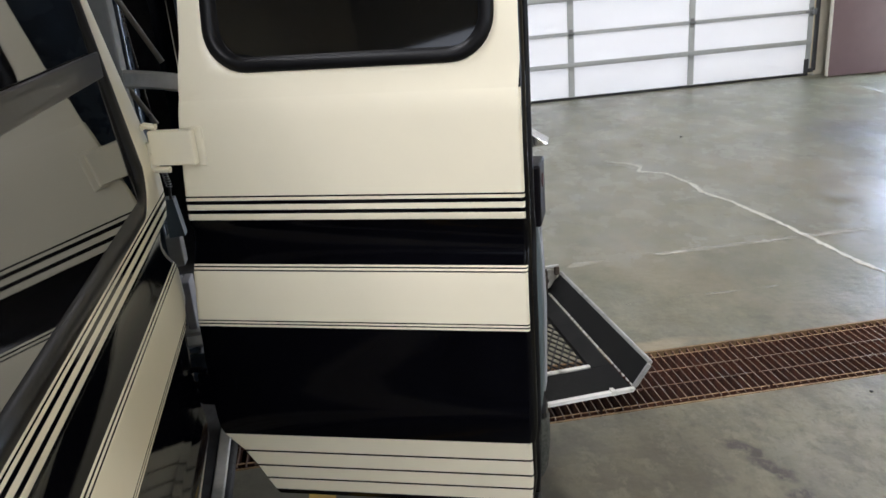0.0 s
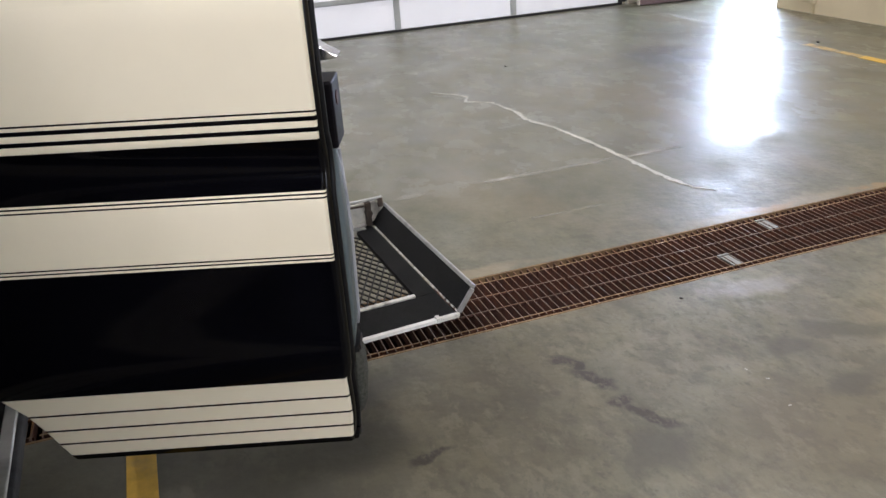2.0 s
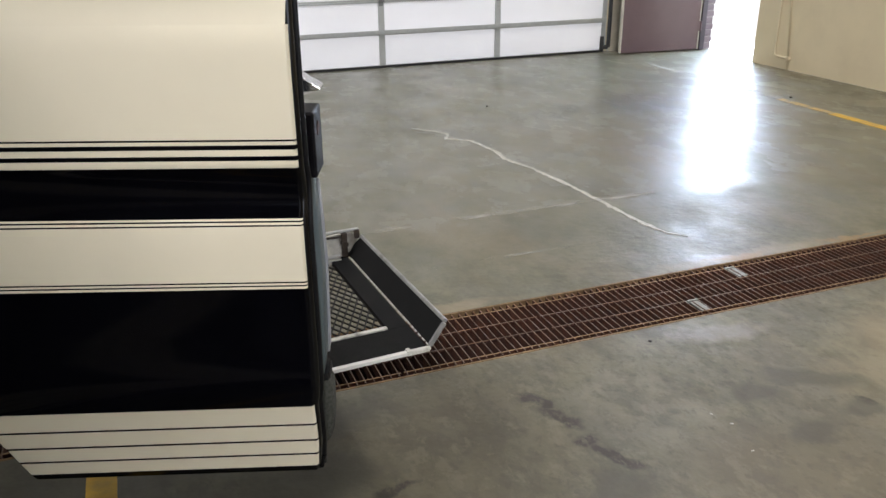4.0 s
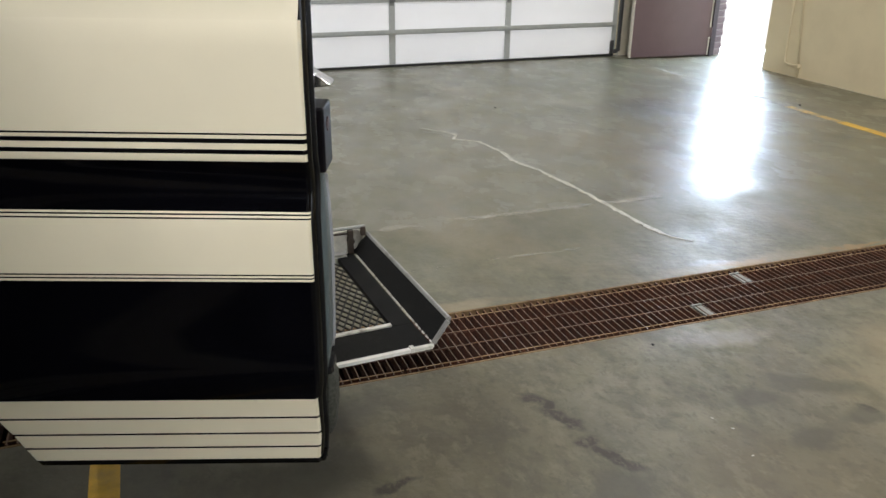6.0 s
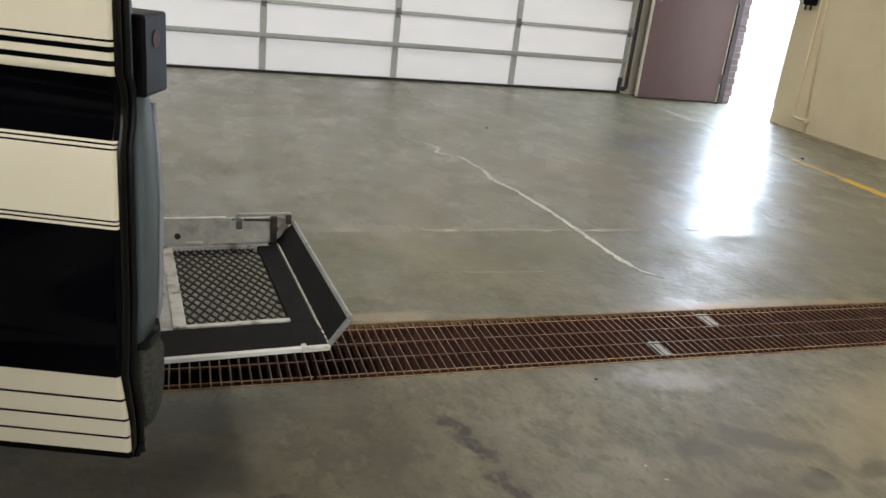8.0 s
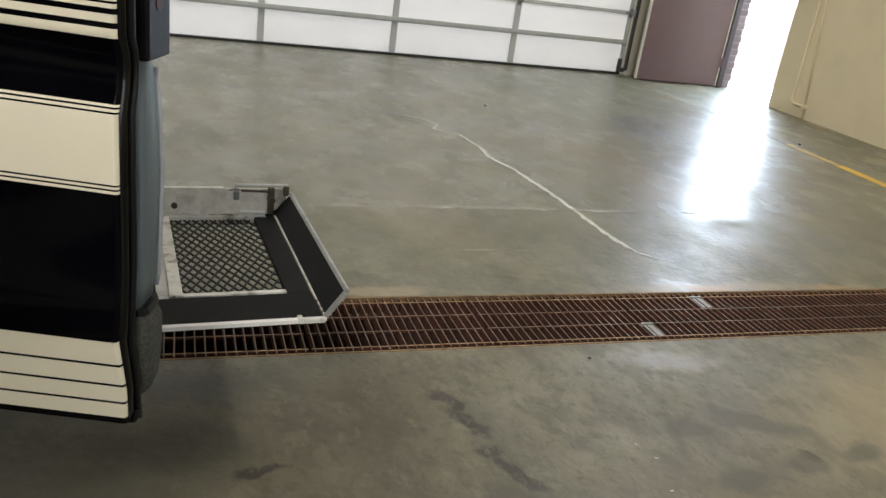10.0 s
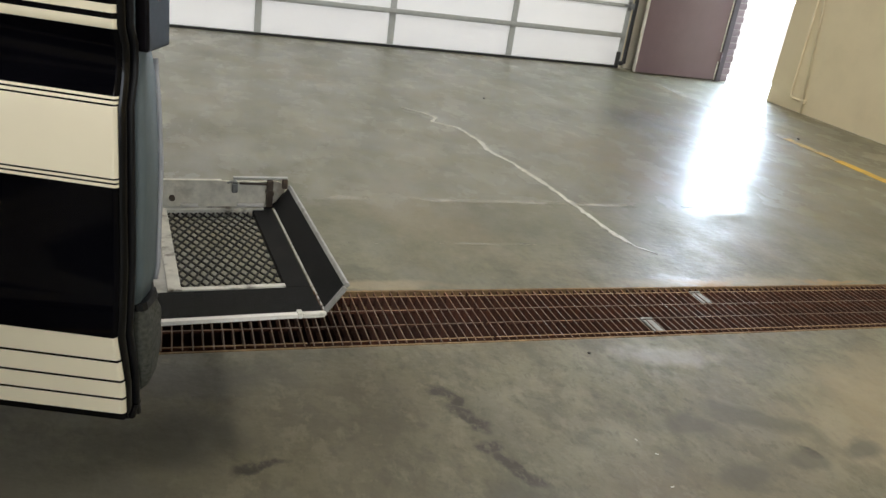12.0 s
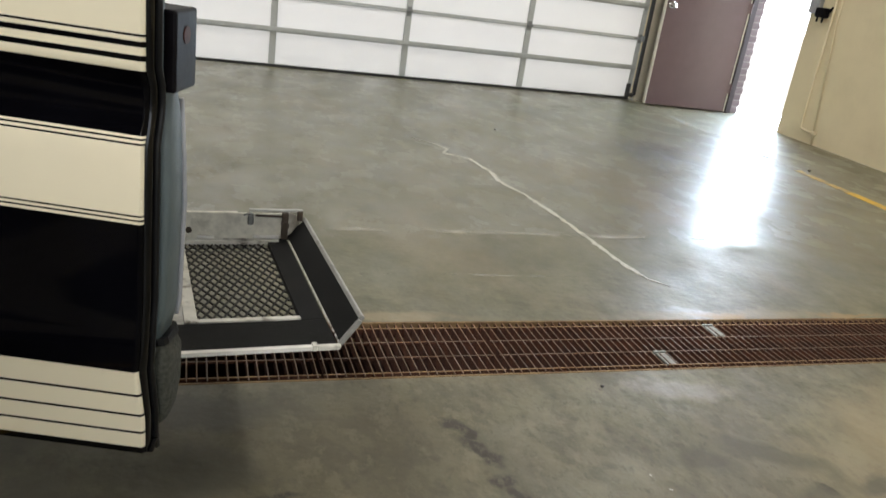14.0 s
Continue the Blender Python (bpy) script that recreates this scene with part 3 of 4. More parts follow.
# end wall with the opening of the overhead door
OH0, OH1, OHTOP = -1.44, 4.69, 4.27
wall_end = part("wall_north", boxes((WEST, OH0, END, END + 0.2, 0, TOP), (OH1, 5.80, END, END + 0.2, 0, TOP), (OH0, OH1, END, END + 0.2, OHTOP, TOP)), WALLPAINT)
tagged(wall_end, "cream-painted end wall around an overhead door", "wall", kind="structure")
part("wall_west", boxes((WEST - 0.2, WEST, SOUTH, END + 0.2, 0, TOP)), PLAINWALL)
tagged(bpy.data.objects["wall_west"], "plain cream-painted wall of the garage", "wall", kind="structure")
# opening added for the rear fill light, out of view
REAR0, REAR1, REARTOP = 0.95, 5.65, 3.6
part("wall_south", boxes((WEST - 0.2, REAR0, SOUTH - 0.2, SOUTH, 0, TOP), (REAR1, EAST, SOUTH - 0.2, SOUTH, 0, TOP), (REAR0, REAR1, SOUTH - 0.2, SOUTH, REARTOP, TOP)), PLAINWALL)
tagged(bpy.data.objects["wall_south"], "plain cream wall with an added unseen bay for fill light", "wall", kind="structure")
wall_side = new("wall_east", mesh_of(boxes((0, 0.22, -12.6, 0, 0, TOP)), "wall_east", WALLPAINT))
wall_side.matrix_world = Matrix.Translation(CORNER)
tagged(wall_side, "smooth cream-painted side wall beside the open doorway", "wall", kind="structure")
part("wall_above_door", boxes((5.6235, 5.83, 6.386, 7.260, 2.16, TOP), (5.65, 5.80, 7.262, END, 2.2, TOP)), WALLPAINT)
tagged(bpy.data.objects["wall_above_door"], "cream wall over and beside the side doorway", "wall", kind="structure")
ceiling = part("ceiling", boxes((WEST - 0.2, EAST, SOUTH - 0.2, END + 0.2, TOP, TOP + 0.15)), CEIL)
tagged(ceiling, "plain grey ceiling of the garage", "ceiling", kind="structure")
part("trim", boxes((4.700, 4.782, 7.515, END - 0.003, 0, 4.3), (4.785, 4.905, 7.530, END - 0.003, 0, 4.3)), GREYTRIM)
tagged(bpy.data.objects["trim"], "pale cream painted jamb beside the overhead door", "jamb", kind="structure")

# casing for the added, unseen ceiling fill lamp
for lx, ly, _ in FILL_LAMPS:
    lamp = thing("fill_ceiling_lamp", pose(lx, ly, TOP), "casing of an added ceiling fill lamp, out of view", "lamp", "ceiling lamps")
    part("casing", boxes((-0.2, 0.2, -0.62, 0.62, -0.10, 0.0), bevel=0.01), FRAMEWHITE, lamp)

# frames round the added, unseen skylight fill lamps
for lx, ly, _ in FILL_SKYLIGHTS:
    light = thing("skylight", pose(lx, ly, TOP), "frame of an added skylight fill lamp, out of view", "skylight", "skylights", "structure")
    part("frame", boxes((-0.85, -0.76, -1.6, 1.6, -0.06, 0.0), (0.76, 0.85, -1.6, 1.6, -0.06, 0.0), (-0.759, 0.759, -1.6, -1.51, -0.06, 0.0), (-0.759, 0.759, 1.51, 1.6, -0.06, 0.0)), FRAMEWHITE, light)

# brick return of the doorway
jamb = tagged(part("brick_jamb", boxes((5.70, 5.80, 7.262, END - 0.002, 0, 2.198)), MORTAR), "dark brick return of the side doorway", "brickwork", kind="structure")


# ---- the overhead door ----
def overhead_door():
    door = thing("overhead_door", pose(0, 7.5357, 0), "closed white translucent overhead door with grey stiles and struts", "garage door")
    bays = [-1.420, -0.212, 0.998, 2.208, 3.412, 4.637]
    step, sections = 0.608, 7
    pane = mesh_of(boxes((0.0, 1.0, 0.010, 0.016, 0.012, step - 0.012)), "pane", PANE)
    for s in range(sections):
        z0 = s * step + 0.006
        for a, c in zip(bays, bays[1:]):
            ob = new("pane", pane)
            ob.parent = door
            ob.location, ob.scale = (a + 0.012, 0, z0), (c - a - 0.024, 1, 1)
        # section rails that meet at the joint
        part("rail", boxes((bays[0], bays[-1], -0.004, 0.024, z0, z0 + 0.016), (bays[0], bays[-1], -0.004, 0.024, z0 + step - 0.016, z0 + step - 0.003)), STRUT, door)
        strut = bmesh.new()
        zc = z0 + step * 0.525
        box(strut, bays[0], bays[-1], -0.040, -0.0045, zc - 0.003, zc + 0.019)
        box(strut, bays[0], bays[-1], -0.046, -0.040, zc - 0.008, zc + 0.026)
        box(strut, bays[0], bays[-1], -0.010, -0.0045, zc - 0.024, zc - 0.0035)
        part("strut", strut, STRUT, door)
        for i, x in enumerate(bays):
            w = 0.028 if 0 < i < len(bays) - 1 else 0.022
            part("stile", boxes((x - w, x + w, -0.0042, 0.023, z0 + 0.0165, z0 + step - 0.0165), bevel=0.002), STILE, door)
            if s < sections - 1:
                hinge = boxes((x - 0.020, x + 0.020, -0.009, -0.0045, z0 + step - 0.045, z0 + step + 0.04), bevel=0.002)
                for dx in (-0.020, 0.0, 0.020):
                    tube(hinge, [(x + dx - 0.008, -0.017, z0 + step), (x + dx + 0.008, -0.017, z0 + step)], 0.012)
                part("hinge", hinge, HINGESTEEL, door)
    part("bottom_seal", boxes((bays[0], bays[-1], -0.014, 0.028, 0.0, 0.0115), (bays[0], bays[-1], -0.022, -0.0145, 0.0, 0.021), bevel=0.002), SEAL, door)
    track = boxes((4.668, 4.692, -0.058, -0.05, 0.05, 4.25), (4.686, 4.692, -0.0495, 0.01, 0.05, 4.25), (4.668, 4.672, -0.0495, -0.03, 0.05, 4.25))
    part("track", track, DARKSTEEL, door, "grey steel guide track")
    for z in (0.614, 1.222, 1.83):
        roller = boxes((4.567, 4.667, -0.028, -0.012, z - 0.012, z + 0.012), (4.637, 4.677, -0.045, -0.02, z - 0.03, z + 0.03), bevel=0.003)
        part("roller_bracket", roller, STEEL, door)
    lift = boxes((4.592, 4.637, -0.022, -0.008, 0.02, 0.16), bevel=0.004)
    tube(lift, [(4.627, -0.03, 0.05), (4.672, -0.03, 0.05)], 0.022)
    part("bottom_bracket", lift, DARKSTEEL, door)
    part("track", boxes((-1.475, -1.435, -0.058, -0.05, 0.05, 4.1), (-1.475, -1.465, -0.05, 0.01, 0.05, 4.1)), STEEL, door)
    return door


overhead_door()


# ---- the side door that stands open against the end wall ----
def side_door():
    door = thing("door_1", pose(5.612, 7.237, 0, 0, 0, -3.82), "maroon steel door standing open against the end wall", "door")
    part("leaf", boxes((-0.913, -0.012, -0.022, 0.022, 0.012, 2.10), bevel=0.003), MAROON, door)
    part("leaf_edge", boxes((-0.925, -0.9135, -0.0215, 0.0215, 0.012, 2.10), (-0.0115, 0.0, -0.024, 0.020, 0.012, 2.10), bevel=0.002), FRAMEWHITE, door, "pale worn edge strip")
    knob = bmesh.new()
    tube(knob, [(-0.868, -0.022, 0.985), (-0.868, -0.032, 0.985)], 0.034, 18)
    tube(knob, [(-0.868, -0.032, 0.985), (-0.868, -0.060, 0.985)], 0.013, 12)
    tube(knob, [(-0.868, -0.058, 0.985), (-0.868, -0.066, 0.985), (-0.868, -0.084, 0.985), (-0.868, -0.092, 0.985)], 0.026, 16)
    part("knob", knob, CHROME, door, "polished round knob", smooth=True)
    for z in (0.25, 1.05, 1.85):
        part("hinge", tube(boxes((-0.03, 0.012, -0.027, -0.0245, z - 0.05, z + 0.05)), [(0.006, -0.03, z - 0.05), (0.006, -0.03, z + 0.05)], 0.007), MAROON, door)
    frame_ = tagged(part("door_frame", boxes((5.622, 5.648, 7.205, 7.258, 0, 2.157), (5.6485, 5.697, 7.23, 7.29, 0, 2.157), (5.6235, 5.75, 6.386, 7.204, 2.112, 2.157)), DARKMAROON), "maroon steel frame of the side doorway", "door frame", kind="structure")
    return door


side_door()

# conduit, clean-out and alarm box on the side wall
def on_wall(along, z, out):
    """A place on the side wall: metres from the doorway, height, distance into the room."""
    return wall_side.matrix_world @ Vector((-out, -along, z))


tagged(new("wall_conduit", mesh_of(tube(bmesh.new(), [on_wall(0.280, 2.6, 0.016), on_wall(0.292, 0.16, 0.016), on_wall(0.302, 0.122, 0.016), on_wall(0.33, 0.110, 0.016), on_wall(0.47, 0.106, 0.016)], 0.011), "wall_conduit", WALLPAINT, True)), "cream-painted electrical conduit on the side wall", "conduit")
tagged(new("wall_pipe", mesh_of(tube(bmesh.new(), [on_wall(0.345, 1.6, 0.014), on_wall(0.352, 1.03, 0.014), on_wall(0.487, 0.0, 0.014)], 0.008), "wall_pipe", WALLPAINT, True)), "thin cream-painted pipe down the side wall", "pipe")
fit_ = boxes((-0.036, 0.0, -0.500, -0.455, 0.090, 0.124), bevel=0.006)
fit_ob = tagged(new("conduit_elbow", mesh_of(fit_, "conduit_elbow", WALLPAINT)), "cream-painted conduit elbow box low on the wall", "fitting")
fit_ob.matrix_world = wall_side.matrix_world
panel = thing("alarm_box", wall_side.matrix_world @ pose(-0.001, -0.075, 1.13), "small grey box with a dark sounder on the wall", "wall box")
part("casing", boxes((-0.05, 0.0, -0.055, 0.055, -0.030, 0.150), bevel=0.006), STEEL, panel)
part("casing_lid", boxes((-0.056, -0.0505, -0.050, 0.050, -0.024, 0.144), bevel=0.002), COVER, panel, "pale grey lid of the box")
part("sounder", boxes((-0.080, 0.0, -0.160, -0.058, -0.055, 0.030), bevel=0.012), HOUSING, panel, "dark sounder")
for y in (-0.150, -0.085):
    part("bracket", boxes((-0.060, -0.045, y, y + 0.014, -0.095, -0.050), bevel=0.004), HOUSING, panel)
part("cable", tube(bmesh.new(), [(-0.03, -0.155, -0.02), (-0.03, -0.185, 0.0), (-0.028, -0.205, 0.045)], 0.009, 8), HOUSING, panel, smooth=True)


# ---- floor markings and cracks ----
def ribbon(name, pts, width, mat, height=0.002, jag=0.0, seed=1, start=1.0):
    """A thin strip on the floor along points."""
    rnd = random.Random(seed)
    bm = bmesh.new()
    fine = []
    for (a, c) in zip(pts, pts[1:]):
        steps = max(1, int((Vector(c) - Vector(a)).length / 0.03)) if jag else 1
        for k in range(steps):
            p = Vector(a).lerp(Vector(c), k / steps)
            fine.append(p + Vector((rnd.uniform(-jag, jag), rnd.uniform(-jag, jag))))
    fine.append(Vector(pts[-1]))
    left, right = [], []
    for i, p in enumerate(fine):
        d = (fine[min(i + 1, len(fine) - 1)] - fine[max(i - 1, 0)]).normalized()
        side = Vector((-d.y, d.x))
        w = width / 2 * (rnd.uniform(0.45, 1.25) if jag else 1)
        if jag:
            w *= min(1, 0.25 + 9 * min(i, len(fine) - 1 - i) / len(fine)) * (start + (1 - start) * min(1, 1.4 * i / len(fine)))
        left.append(bm.verts.new((*(p + side * w), height)))
        right.append(bm.verts.new((*(p - side * w), height)))
    for k in range(len(fine) - 1):
        bm.faces.new((left[k], left[k + 1], right[k + 1], right[k]))
    made = bmesh.ops.extrude_face_region(bm, geom=list(bm.faces))
    bmesh.ops.translate(bm, vec=(0, 0, -height - 0.002), verts=[v for v in made["geom"] if isinstance(v, bmesh.types.BMVert)])
    return part(name, bm, mat)


CRACK = [(1.696, 5.155), (1.815, 5.014), (1.864, 4.91), (1.806, 4.803), (1.947, 4.694), (1.986, 4.411), (1.97, 4.248), (2.035, 4.01), (2.067, 3.761), (2.09, 3.52), (2.106, 3.258), (2.115, 3.046), (2.148, 2.889), (2.207, 2.812)]
tagged(ribbon("floor_crack", CRACK, 0.026, CHALK, 0.002, 0.006, 3, 0.85), "pale filled crack wandering over the concrete floor", "crack", kind="structure")
tagged(ribbon("floor_scuff", [(0.75, 3.399), (1.115, 3.389), (1.486, 3.401), (2.052, 3.394), (2.80, 3.384)], 0.046, SCUFF, 0.0022, 0.003, 12), "faint worn pale line across the floor", "scuff mark", kind="structure")
tagged(ribbon("floor_scuff", [(0.717, 2.886), (0.983, 2.905), (1.322, 2.912), (1.565, 2.905), (1.891, 2.908)], 0.022, SCUFF, 0.0022, 0.003, 13), "faint worn pale line near the drain", "scuff mark", kind="structure")
tagged(ribbon("yellow_line", [(4.655, 4.945), (4.645, 4.40)], 0.07, WORNYELLOW, 0.002), "worn pale start of the yellow floor line", "floor marking", kind="structure")
tagged(ribbon("yellow_line", [(4.645, 4.40), (4.64, 4.0), (4.63, 3.0), (4.63, -2.0)], 0.082, YELLOW, 0.002), "yellow painted line on the floor along the side wall", "floor marking", kind="structure")
tagged(ribbon("yellow_line", [(4.645, 6.84), (4.66, 5.93), (4.665, 5.23), (4.655, 4.945)], 0.07, SCUFF, 0.002), "worn-off pale end of the painted floor line", "floor marking", kind="structure")
tagged(ribbon("yellow_line", [(-0.209, 0.47), (-0.221, 2.10)], 0.074, YELLOW, 0.002), "yellow painted line on the floor under the van", "floor marking", kind="structure")


for px, py, pr in ((4.756, 4.932, 0.013), (1.5, 2.07, 0.006), (2.437, 5.573, 0.009)):
    pebble = bmesh.new()
    bmesh.ops.create_icosphere(pebble, subdivisions=2, radius=pr)
    for v in pebble.verts:
        v.co *= 1 + 0.25 * noise.noise(v.co * 60)
        v.co.z *= 0.6
    bit = part("debris", pebble, DARKSTEEL)
    bit.location = (px, py, pr * 0.55)
    tagged(bit, "small dark crumb of debris on the floor", "debris", "floor debris")


for k, (px, py) in enumerate(((1.421, 1.650), (1.445, 1.589), (1.414, 1.469))):
    fleck = bmesh.new()
    box(fleck, -0.0016, 0.0016, -0.0045, 0.0045, 0.0, 0.0015, bevel=0.0005)
    chip = part("paint_fleck", fleck, CHALK)
    chip.matrix_world = pose(px, py, 0.0, 0, 0, 20 + 35 * k)
    tagged(chip, "tiny pale paint fleck on the floor", "fleck", "paint flecks")


# ---- the van ----
VAN = pose(-0.3684, 1.4156, 0, 0, 0, 2.1)
van = thing("van", VAN, "cream and black striped conversion van with its side doorway open", "van")
van.matrix_world = VAN


def van_put(u, n, z):
    return Vector((-n, u, z))


VAN_HOLE = (-1.8725, -0.0481, 1.0425, 1.661)
VAN_EDGE = [(1.8321, -0.0257), (1.3383, -0.0171), (1.2568, -0.0107), (1.161, 0.046), (1.0465, 0.1156), (1.007, 0.1113), (0.9628, 0.0728), (0.9384, 0.0663), (0.8995, 0.0856), (0.8269, 0.0963), (0.8029, 0.0642), (0.7837, 0.0321), (0.6039, 0.0107), (0.3286, 0.0)]


def van_edge(z):
    return lerp(VAN_EDGE, z)


skin = bmesh.new()
side_skin(skin, van_put, lambda z: -2.7, van_edge, 1.0327, 0.3286, 14)
side_ring(skin, van_put, (1.0327, 1.8321), VAN_HOLE, 0.065, lambda z: -2.7, van_edge)
part("body_side", skin, [CREAM, BLACK], van)
part("window_rubber", window_ring(van_put, VAN_HOLE, 0.065, 0.026, 0.005, 0.02), RUBBER, van)
part("window_glass", window_pane(van_put, VAN_HOLE, 0.065, 0.027, 0.006), VANGLASS, van, "dark tinted reflecting window glass")
slider = bmesh.new()
for z0, z1, out in ((1.2548, 1.2913, 0.0), (1.2588, 1.2649, -0.005), (1.2801, 1.2862, -0.005)):
    box(slider, -1.84, -0.08, 0.0, 0.008 - out, z0, z1, bevel=0.002, m=Matrix(((0, -1, 0, -0.014), (1, 0, 0, 0), (0, 0, 1, 0), (0, 0, 0, 1))))
part("window_rail", slider, RAILDARK, van, "dark sliding window rail")
front_skin = bmesh.new()
side_skin(front_skin, van_put, lambda z: 1.26, lambda z: 2.55, 1.8321, 0.3286, 8)
part("front_side", front_skin, [CREAM, BLACK], van)
part("header", boxes((-0.17, -0.1, 0.0, 1.26, 1.7035, 1.8321)), CREAM, van)
part("roof", boxes((-1.95, -0.13, -2.7, 2, 1.8159, 2.0061), bevel=0.06), CREAM, van)
part("far_side", boxes((-2.02, -1.96, -2.7, 2.55, 0.3738, 1.8428), bevel=0.02), CREAM, van)
part("rear_wall", boxes((-1.959, -0.06, -2.7, -2.64, 0.3738, 1.8105)), CREAM, van)
part("dash_wall", boxes((-1.959, -0.06, 1.95, 2, 0.3738, 1.8105)), INNER, van)
part("bonnet", boxes((-1.9, -0.1, 2, 2.9, 0.3738, 1.0366), bevel=0.08), CREAM, van)
part("cabin_floor", boxes((-1.955, -0.1, -2.63, 1.94, 0.4375, 0.4925)), INNER, van)
part("chassis", boxes((-1.85, -0.18, -2.5, 2.6, 0.2038, 0.4329), bevel=0.03), INNER, van)
part("inner_lining", boxes((-0.085, -0.055, -2.6, -0.02, 0.4944, 1.0762), (-0.13, -0.1, -0.04, -0.026, 1.0812, 1.8105)), GREYLINING, van)
part("door_pillar", boxes((-0.12, -0.032, -0.03, 0.02, 0.4192, 1.007)), EDGE, van)
part("door_pillar", boxes((-0.15, -0.1, 1.235, 1.257, 0.4192, 1.7035)), EDGE, van)
board = boxes((-0.105, 0.016, -0.45, 1.25, 0.3783, 0.4101), bevel=0.004)
part("running_board", board, INNER, van)
part("board_strip", boxes((-0.018, 0.0075, -0.45, 0.31, 0.4106, 0.4192), bevel=0.003), ALU, van, "pale metal edge strip")
part("board_strip", boxes((-0.096, -0.084, -0.45, 0.37, 0.4106, 0.4192), bevel=0.003), ALU, van, "pale metal edge strip")
for y in (-1.75, 2.25):
    wheel = bmesh.new()
    ring = [(0.0, 0.20), (0.0, 0.30), (0.02, 0.335), (0.06, 0.345), (0.17, 0.345), (0.20, 0.335), (0.22, 0.30), (0.22, 0.20)]
    loops = []
    for a in range(32):
        c, s_ = math.cos(2 * math.pi * a / 32), math.sin(2 * math.pi * a / 32)
        loops.append([wheel.verts.new((-0.34 + x, y + r * c, 0.345 + r * s_)) for x, r in ring])
    for a in range(32):
        p, q = loops[a], loops[(a + 1) % 32]
        for j in range(len(ring) - 1):
            wheel.faces.new((p[j], p[j + 1], q[j + 1], q[j]))
        wheel.faces.new((p[-1], p[0], q[0], q[-1]))
    part("tyre", wheel, TYRE, van)
    part("rim", tube(bmesh.new(), [(-0.30, y, 0.345), (-0.15, y, 0.345)], 0.2, 24), STEEL, van)


# ---- the open van door ----
DOOR = pose(-0.3159, 1.4646, 0, 0, 0, -20.5)
door = new("side_door")
door.parent = van
door.matrix_parent_inverse = VAN.inverted()
door.matrix_basis = DOOR
tagged(door, "open cream side door with black bands and pinstripes")
LEFT = [(1.8321, 0.0443), (1.3178, 0.0297), (1.2365, 0.0129), (1.146, 0.0002), (1.0366, -0.0116), (0.9092, -0.0196), (0.7933, -0.0271), (0.6791, -0.0255), (0.5852, -0.0129), (0.5666, -0.0067), (0.5295, 0.0167), (0.4833, 0.0328), (0.4466, 0.0418), (0.3919, 0.0566)]


def door_put(u, n, z):
    """The panel is a little twisted: its lower hinge side stands further out."""
    return Vector((u, n - 0.04 * (0.57 - u) * min(1, max(0, (0.98 - z) / 0.41)), z))


def door_left(z):
    return lerp(LEFT, z)


RIGHT = [(1.8321, 0.5652), (1.2368, 0.577), (0.60, 0.5765), (0.574, 0.572), (0.47, 0.569), (0.40, 0.561)]


def door_right(z):
    return lerp(RIGHT, z)


DOOR_HOLE = (0.0717, 0.5342, 1.2375, 1.7035)
skin = bmesh.new()
side_skin(skin, door_put, door_left, door_right, 1.1911, 0.3992, 12)
side_ring(skin, door_put, (1.1911, 1.8105), DOOR_HOLE, 0.065, door_left, door_right)
part("outer_panel", skin, [CREAM, BLACK], door)
part("window_rubber", window_ring(door_put, DOOR_HOLE, 0.065, 0.017, 0.006, 0.02), RUBBER, door)
part("window_glass", window_pane(door_put, DOOR_HOLE, 0.065, 0.014, 0.004), TINT, door, "dark tinted window glass")


def swept(table, name, mat, label="", smooth=False):
    """A block that follows heights: rows of z, u0, u1, n0, n1."""
    bm = bmesh.new()
    rows = []
    for z, u0, u1, n0, n1 in table:
        r = min(0.012, (n1 - n0) * 0.35, (u1 - u0) * 0.35)
        ring = [(u0, n0), (u1 - r, n0), (u1 - 0.3 * r, n0 + 0.3 * r), (u1, n0 + r), (u1, n1 - r), (u1 - 0.3 * r, n1 - 0.3 * r), (u1 - r, n1), (u0, n1)]
        rows.append([bm.verts.new((u - 0.048 * n, n, z)) for u, n in ring])
    for a, c in zip(rows, rows[1:]):
        for k in range(8):
            bm.faces.new((a[k], a[(k + 1) % 8], c[(k + 1) % 8], c[k])).smooth = smooth
    bm.faces.new(rows[0])
    bm.faces.new(rows[-1][::-1])
    return part(name, bm, mat, door, label)


# shell edge: black return with two steps, following the outer section
edge_rows = []
for z in (1.7998, 1.493, 1.2873, 1.1861, 1.0862, 0.9874, 0.9628, 0.9433, 0.9238, 0.8897, 0.7933, 0.6791, 0.6226, 0.5946, 0.5666, 0.5295, 0.4741, 0.4192, 0.3956):
    n = lerp(SECTION, z)
    edge_rows.append((z, n))
swept([(z, door_right(z) - 0.03, door_right(z) + 0.007, n + 0.006, n + 0.030) for z, n in edge_rows], "edge_shell", EDGE, "glossy black door edge", smooth=True)
swept([(z, 0.09, door_right(z) + 0.010, n + 0.0305, n + 0.042) for z, n in edge_rows], "seal", RUBBER, "black rubber door seal", smooth=True)
swept([(z, door_left(z) + 0.005, 0.10, n + 0.0262, n + 0.080) for z, n in edge_rows if z > 0.4375], "hinge_edge", EDGE, "black door edge on the hinge side")
bead = bmesh.new()
tube(bead, [(door_right(z) + 0.0070, n + 0.028, z) for z, n in edge_rows], 0.005, 8)
part("bead", bead, RUBBER, door, smooth=True)
